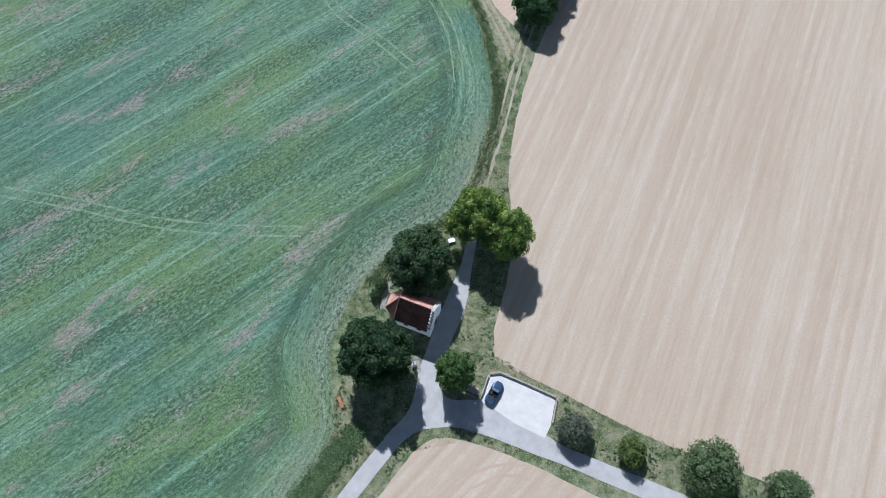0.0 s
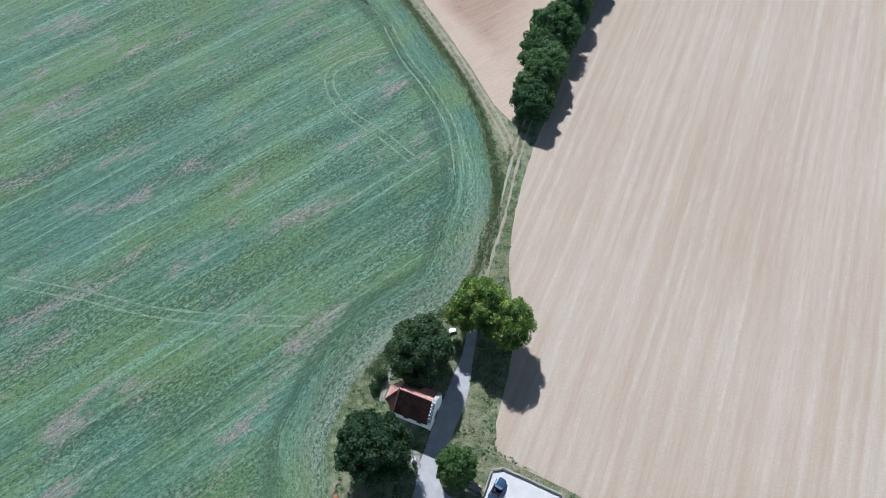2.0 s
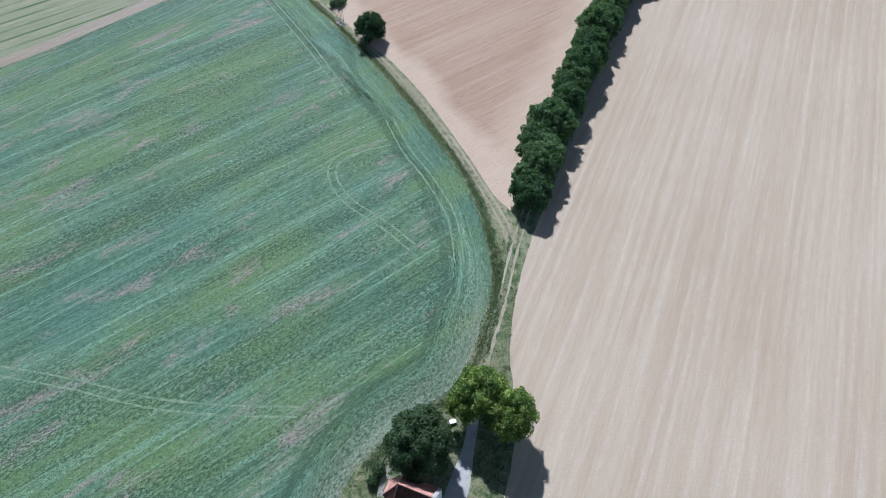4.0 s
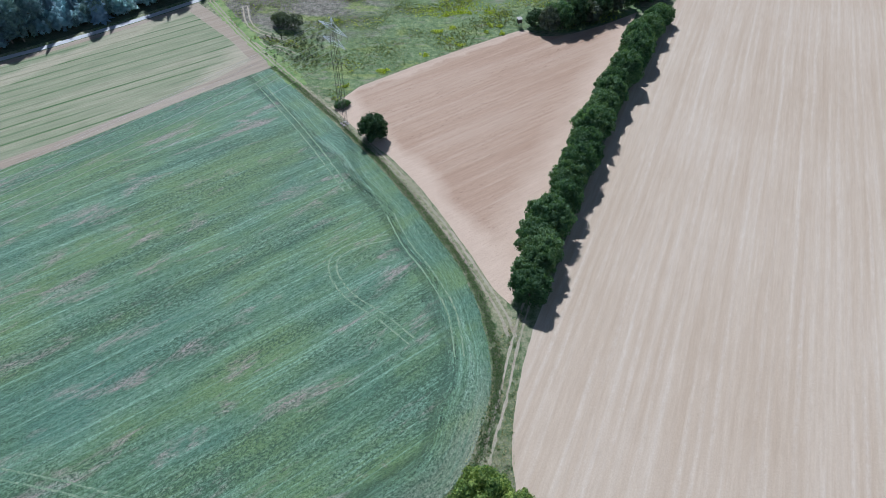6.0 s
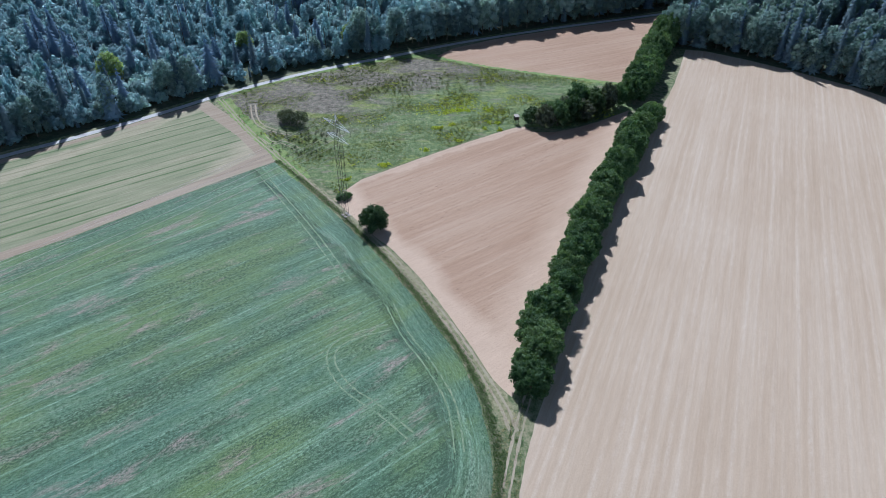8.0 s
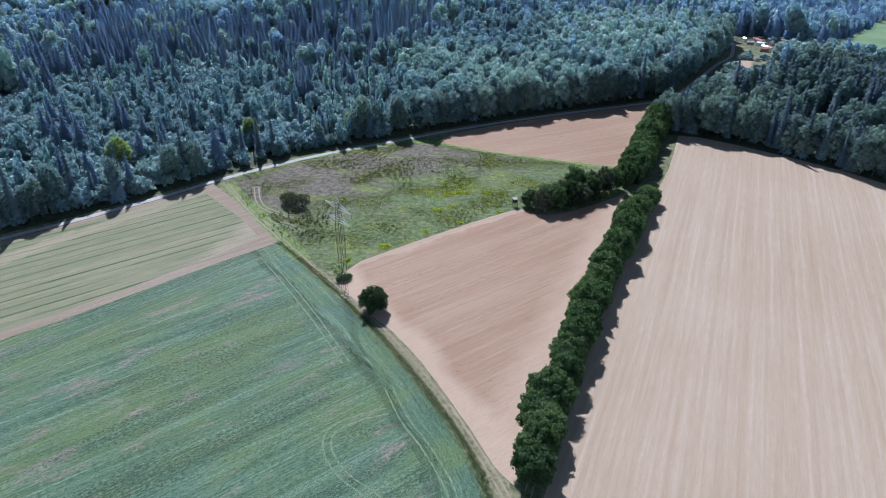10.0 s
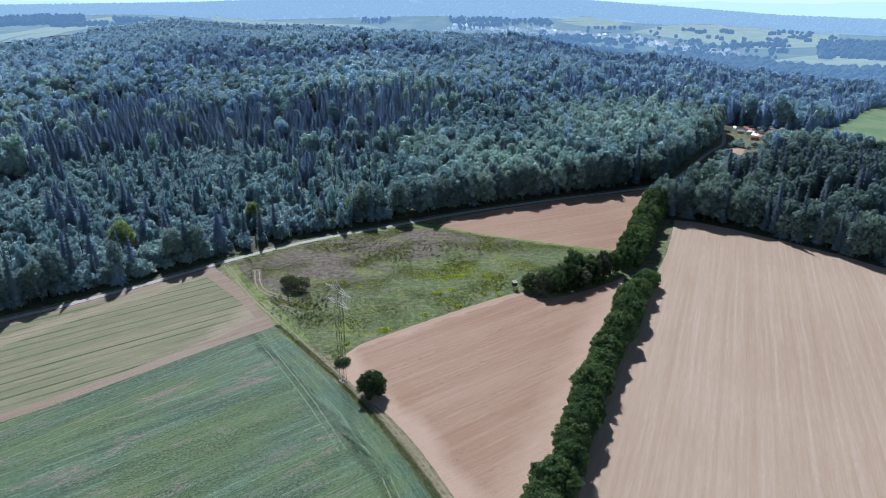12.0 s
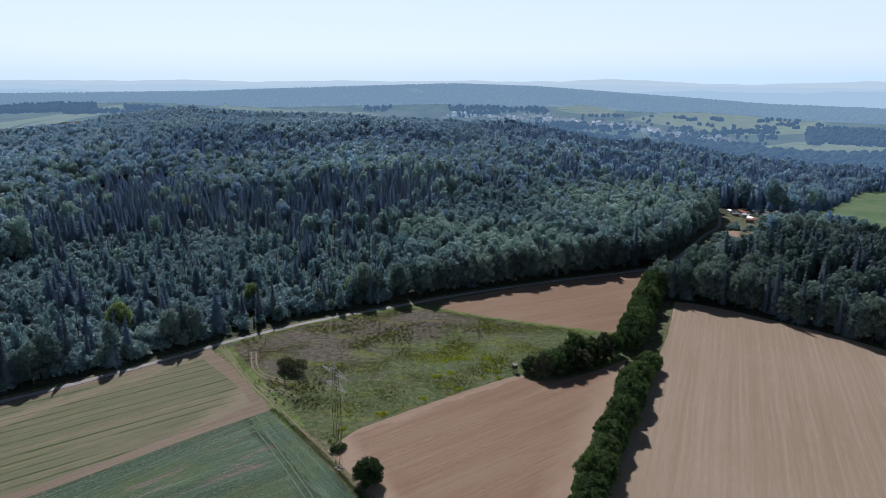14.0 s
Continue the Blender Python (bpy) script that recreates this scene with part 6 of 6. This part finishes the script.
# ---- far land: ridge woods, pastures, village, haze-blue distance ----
# Adds a faint blue glow to a surface, painting the haze over it.
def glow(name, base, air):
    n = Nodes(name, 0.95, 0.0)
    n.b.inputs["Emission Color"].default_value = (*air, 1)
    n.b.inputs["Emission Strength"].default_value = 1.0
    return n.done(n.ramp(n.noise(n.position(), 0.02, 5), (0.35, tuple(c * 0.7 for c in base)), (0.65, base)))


def pasture(name, points, label):
    r0 = np.array(points, float)
    c = r0.mean(0)
    line = curve([*points, points[0]], 30, 2.0, len(points))
    rings = [line * s + c * (1 - s) for s in (1.0, 0.8, 0.6, 0.4, 0.2, 0.02)]
    v = np.concatenate([np.c_[q, terrain(q[:, 0], q[:, 1]) + 2.0] for q in rings])
    n = len(line)
    f = [(i * n + j, (i + 1) * n + j, (i + 1) * n + (j + 1) % n, i * n + (j + 1) % n) for i in range(5) for j in range(n)]
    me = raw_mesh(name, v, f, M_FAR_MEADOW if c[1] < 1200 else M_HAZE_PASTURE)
    tagged(new(name, me), label, "pasture", kind="structure")


def build_far():
    r = np.random.default_rng(51)
    pasture("pasture", [(280, 500), (330, 480), (380, 520), (470, 640), (640, 880), (560, 860), (430, 690), (330, 570)], "bright green pasture between woods")
    pasture("pasture", [(440, 2700), (585, 2810), (700, 2680), (600, 2560)], "pale green hillside pasture above the village")
    pasture("pasture", [(680, 2480), (945, 2680), (1150, 2630), (1395, 2450), (1150, 2050), (940, 1950), (850, 1960), (800, 2250)], "pale green hillside pasture above the village")
    pasture("pasture", [(760, 1600), (1000, 1780), (1110, 1800), (1100, 1560), (950, 1500)], "pale green valley pasture")
    pasture("pasture", [(-790, 1190), (-900, 1290), (-1080, 1800), (-1150, 2280), (-1090, 2350), (-980, 1950), (-760, 1330)], "pale stubble strip on the far plateau")
    pasture("pasture", [(-950, 2760), (-830, 2560), (-560, 2480), (-250, 2460), (-280, 2620), (-620, 2660)], "pale green clearing in front of the far ridge")
    # far woods as lumps of canopy
    lump = [(ICO_V * (6.5, 6.5, 8) * rr.uniform(0.7, 1.25, (len(ICO_V), 1)) + (0, 0, 6), ICO_F) for rr in (np.random.default_rng(q) for q in range(5))]
    sets = (([], []), ([], []))
    n = 36000
    az, rad = np.radians(r.uniform(-38, 38, n)), np.sqrt(r.uniform(1180 ** 2, 3750 ** 2, n))
    x, y = rad * np.sin(az), rad * np.cos(az)
    pat = np.array([noise.noise(Vector((a / 260, b / 260, 4))) for a, b in zip(x, y)])
    deg = np.degrees(az)
    keep = np.where(rad > 2800, pat > -0.55, pat > 0.16)
    keep &= ~((deg > 9) & (deg < 31) & (rad > 1900) & (rad < 2850) & (pat < 0.24))
    keep &= ~((deg > -1) & (deg < 25) & (rad > 1850) & (rad < 2620) & (r.uniform(size=n) < 0.55))
    keep &= ~((deg < -17) & (rad < 2350) & (pat < 0.3))
    dots = np.array([noise.noise(Vector((a / 55, b / 55, 2))) for a, b in zip(x, y)])
    keep |= (deg > 7) & (deg < 30) & (rad > 1750) & (rad < 2700) & (dots > 0.34)
    keep |= (deg > 29) & (rad > 1950) & (rad < 2500)
    keep |= (deg < -27.5) & (rad > 2350) & (rad < 2700)
    keep |= (deg < -17) & (deg > -25.5) & (rad > 2250) & (rad < 2500)
    keep = np.where(rad < 1520, (deg > 9) & (r.uniform(size=n) < 0.9), keep) | ((deg > 12) & (rad > 1500) & (rad < 1640))
    for i in np.where(keep)[0]:
        v, f = lump[i % 5]
        g = r.uniform(0.7, 1.25)
        k = int(rad[i] > 2750)
        sets[k][0].append(v * g + (x[i], y[i], terrain(x[i], y[i])))
        sets[k][1].append(f + 12 * (len(sets[k][0]) - 1))
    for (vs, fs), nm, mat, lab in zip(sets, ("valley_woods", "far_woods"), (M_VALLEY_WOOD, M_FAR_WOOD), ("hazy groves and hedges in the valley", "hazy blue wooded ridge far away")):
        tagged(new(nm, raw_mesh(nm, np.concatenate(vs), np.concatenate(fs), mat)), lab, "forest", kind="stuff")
    # backdrop ridges, their haze painted as a glow
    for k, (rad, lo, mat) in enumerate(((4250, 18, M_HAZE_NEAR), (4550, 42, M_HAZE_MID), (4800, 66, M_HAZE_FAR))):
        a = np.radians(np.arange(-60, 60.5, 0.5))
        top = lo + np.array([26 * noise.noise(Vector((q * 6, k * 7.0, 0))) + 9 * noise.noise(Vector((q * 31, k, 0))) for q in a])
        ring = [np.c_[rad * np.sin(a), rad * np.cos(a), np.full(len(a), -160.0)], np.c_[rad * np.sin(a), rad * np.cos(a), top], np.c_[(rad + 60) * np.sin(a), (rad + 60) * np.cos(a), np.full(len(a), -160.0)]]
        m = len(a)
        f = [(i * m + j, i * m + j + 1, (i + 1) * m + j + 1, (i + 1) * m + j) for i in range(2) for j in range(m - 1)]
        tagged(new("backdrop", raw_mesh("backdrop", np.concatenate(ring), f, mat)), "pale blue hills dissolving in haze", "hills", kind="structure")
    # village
    # walls and roofs are given a faint glow in place of haze
    tints = [glow("hazed_house_wall", c, (0.17, 0.27, 0.35)) for c in ((0.80, 0.79, 0.77), (0.70, 0.67, 0.62))]
    roofs = [glow("hazed_house_roof", c, (0.14, 0.23, 0.31)) for c in ((0.36, 0.33, 0.32), (0.40, 0.40, 0.42), (0.74, 0.74, 0.75))]
    protos = []
    for k in range(4):
        w, d, h, rf = 5 + k, 4.2 + 0.5 * (k % 2), 5.5 + 0.8 * (k % 3), 4.2
        ob = new("house")
        tagged(ob, "pale house with a pitched roof in the valley village", "house", "village houses")
        bm = bmesh.new()
        prism(bm, [(-d, -3), (-d, h), (0, h + rf - 0.2), (d, h), (d, -3)], -w, w)
        bmesh.ops.recalc_face_normals(bm, faces=bm.faces[:])
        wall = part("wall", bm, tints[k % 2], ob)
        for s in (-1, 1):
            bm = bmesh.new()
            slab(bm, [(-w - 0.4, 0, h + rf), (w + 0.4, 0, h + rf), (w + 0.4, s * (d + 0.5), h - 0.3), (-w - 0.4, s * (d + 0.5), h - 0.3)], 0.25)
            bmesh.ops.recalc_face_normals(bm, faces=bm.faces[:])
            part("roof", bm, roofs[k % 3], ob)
        for q in range(3):
            bm = bmesh.new()
            box(bm, -w + 1.5 + q * (2 * w - 3) / 2 - 0.6, -d - 0.05, 1.2, -w + 1.5 + q * (2 * w - 3) / 2 + 0.6, -d + 0.05, 2.7)
            part("window", bm, M_GLASS_DARK, ob)
        protos.append(ob)
    spine = curve([(10, 2560), (150, 2560), (250, 2500), (380, 2470), (520, 2370), (610, 2300), (645, 2060), (690, 1880), (735, 1770)], 8)
    used = [False] * 4
    for k in range(220):
        q = spine[int(r.integers(0, len(spine)))] + r.normal(0, 1, 2) * (28, 42)
        z = float(terrain(q[0], q[1]))
        g = r.uniform(0.8, 1.25)
        m = pose(q[0], q[1], z, 0, 0, r.choice([12, 102, 40, -30]) + r.uniform(-8, 8)) @ Matrix.Scale(g, 4)
        if not used[k % 4]:
            protos[k % 4].matrix_basis = m @ Matrix.Scale(1 / g, 4)
            used[k % 4] = True
        else:
            copy_thing(protos[k % 4], m)


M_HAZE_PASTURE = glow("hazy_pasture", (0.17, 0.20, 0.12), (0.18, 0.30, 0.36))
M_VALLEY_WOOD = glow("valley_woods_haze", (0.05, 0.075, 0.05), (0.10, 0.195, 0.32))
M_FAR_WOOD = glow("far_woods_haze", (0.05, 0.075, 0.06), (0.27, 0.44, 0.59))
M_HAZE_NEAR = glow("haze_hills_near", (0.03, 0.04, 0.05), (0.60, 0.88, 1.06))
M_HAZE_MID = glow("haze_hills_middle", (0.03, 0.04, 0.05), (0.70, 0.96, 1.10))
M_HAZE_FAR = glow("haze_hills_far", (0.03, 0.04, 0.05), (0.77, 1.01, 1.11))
build_far()


def build_forest_track():
    """A pale track and a bare white snag in the forest clearing."""
    ribbon("track", [(-258, 506), (-264, 500), (-268, 492), (-264, 484), (-270, 477)], 3.0, M_GRAVEL, 0.15, "short pale gravel track in a forest clearing", "track")
    bm = bmesh.new()
    r = np.random.default_rng(71)
    bar(bm, (0, 0, 0), (0.5, 0.2, 9), 0.4, 7, 0.15)
    for k in range(9):
        z, a = 3 + 0.7 * k, k * 2.4
        bar(bm, (0.05 * z, 0.02 * z, z), (0.05 * z + 1.6 * math.cos(a), 0.02 * z + 1.6 * math.sin(a), z + 1.0), 0.14, 5, 0.05)
    ob = part("dead_tree", bm, M_SNAG)
    ob.matrix_basis = pose(-254, 510, 2)
    tagged(ob, "bare bleached dead tree in a forest clearing", "tree")


M_SNAG = plain("bleached_wood", (0.62, 0.60, 0.56), 0.85, 0, 0.12, 1.0, 0.2)
build_forest_track()
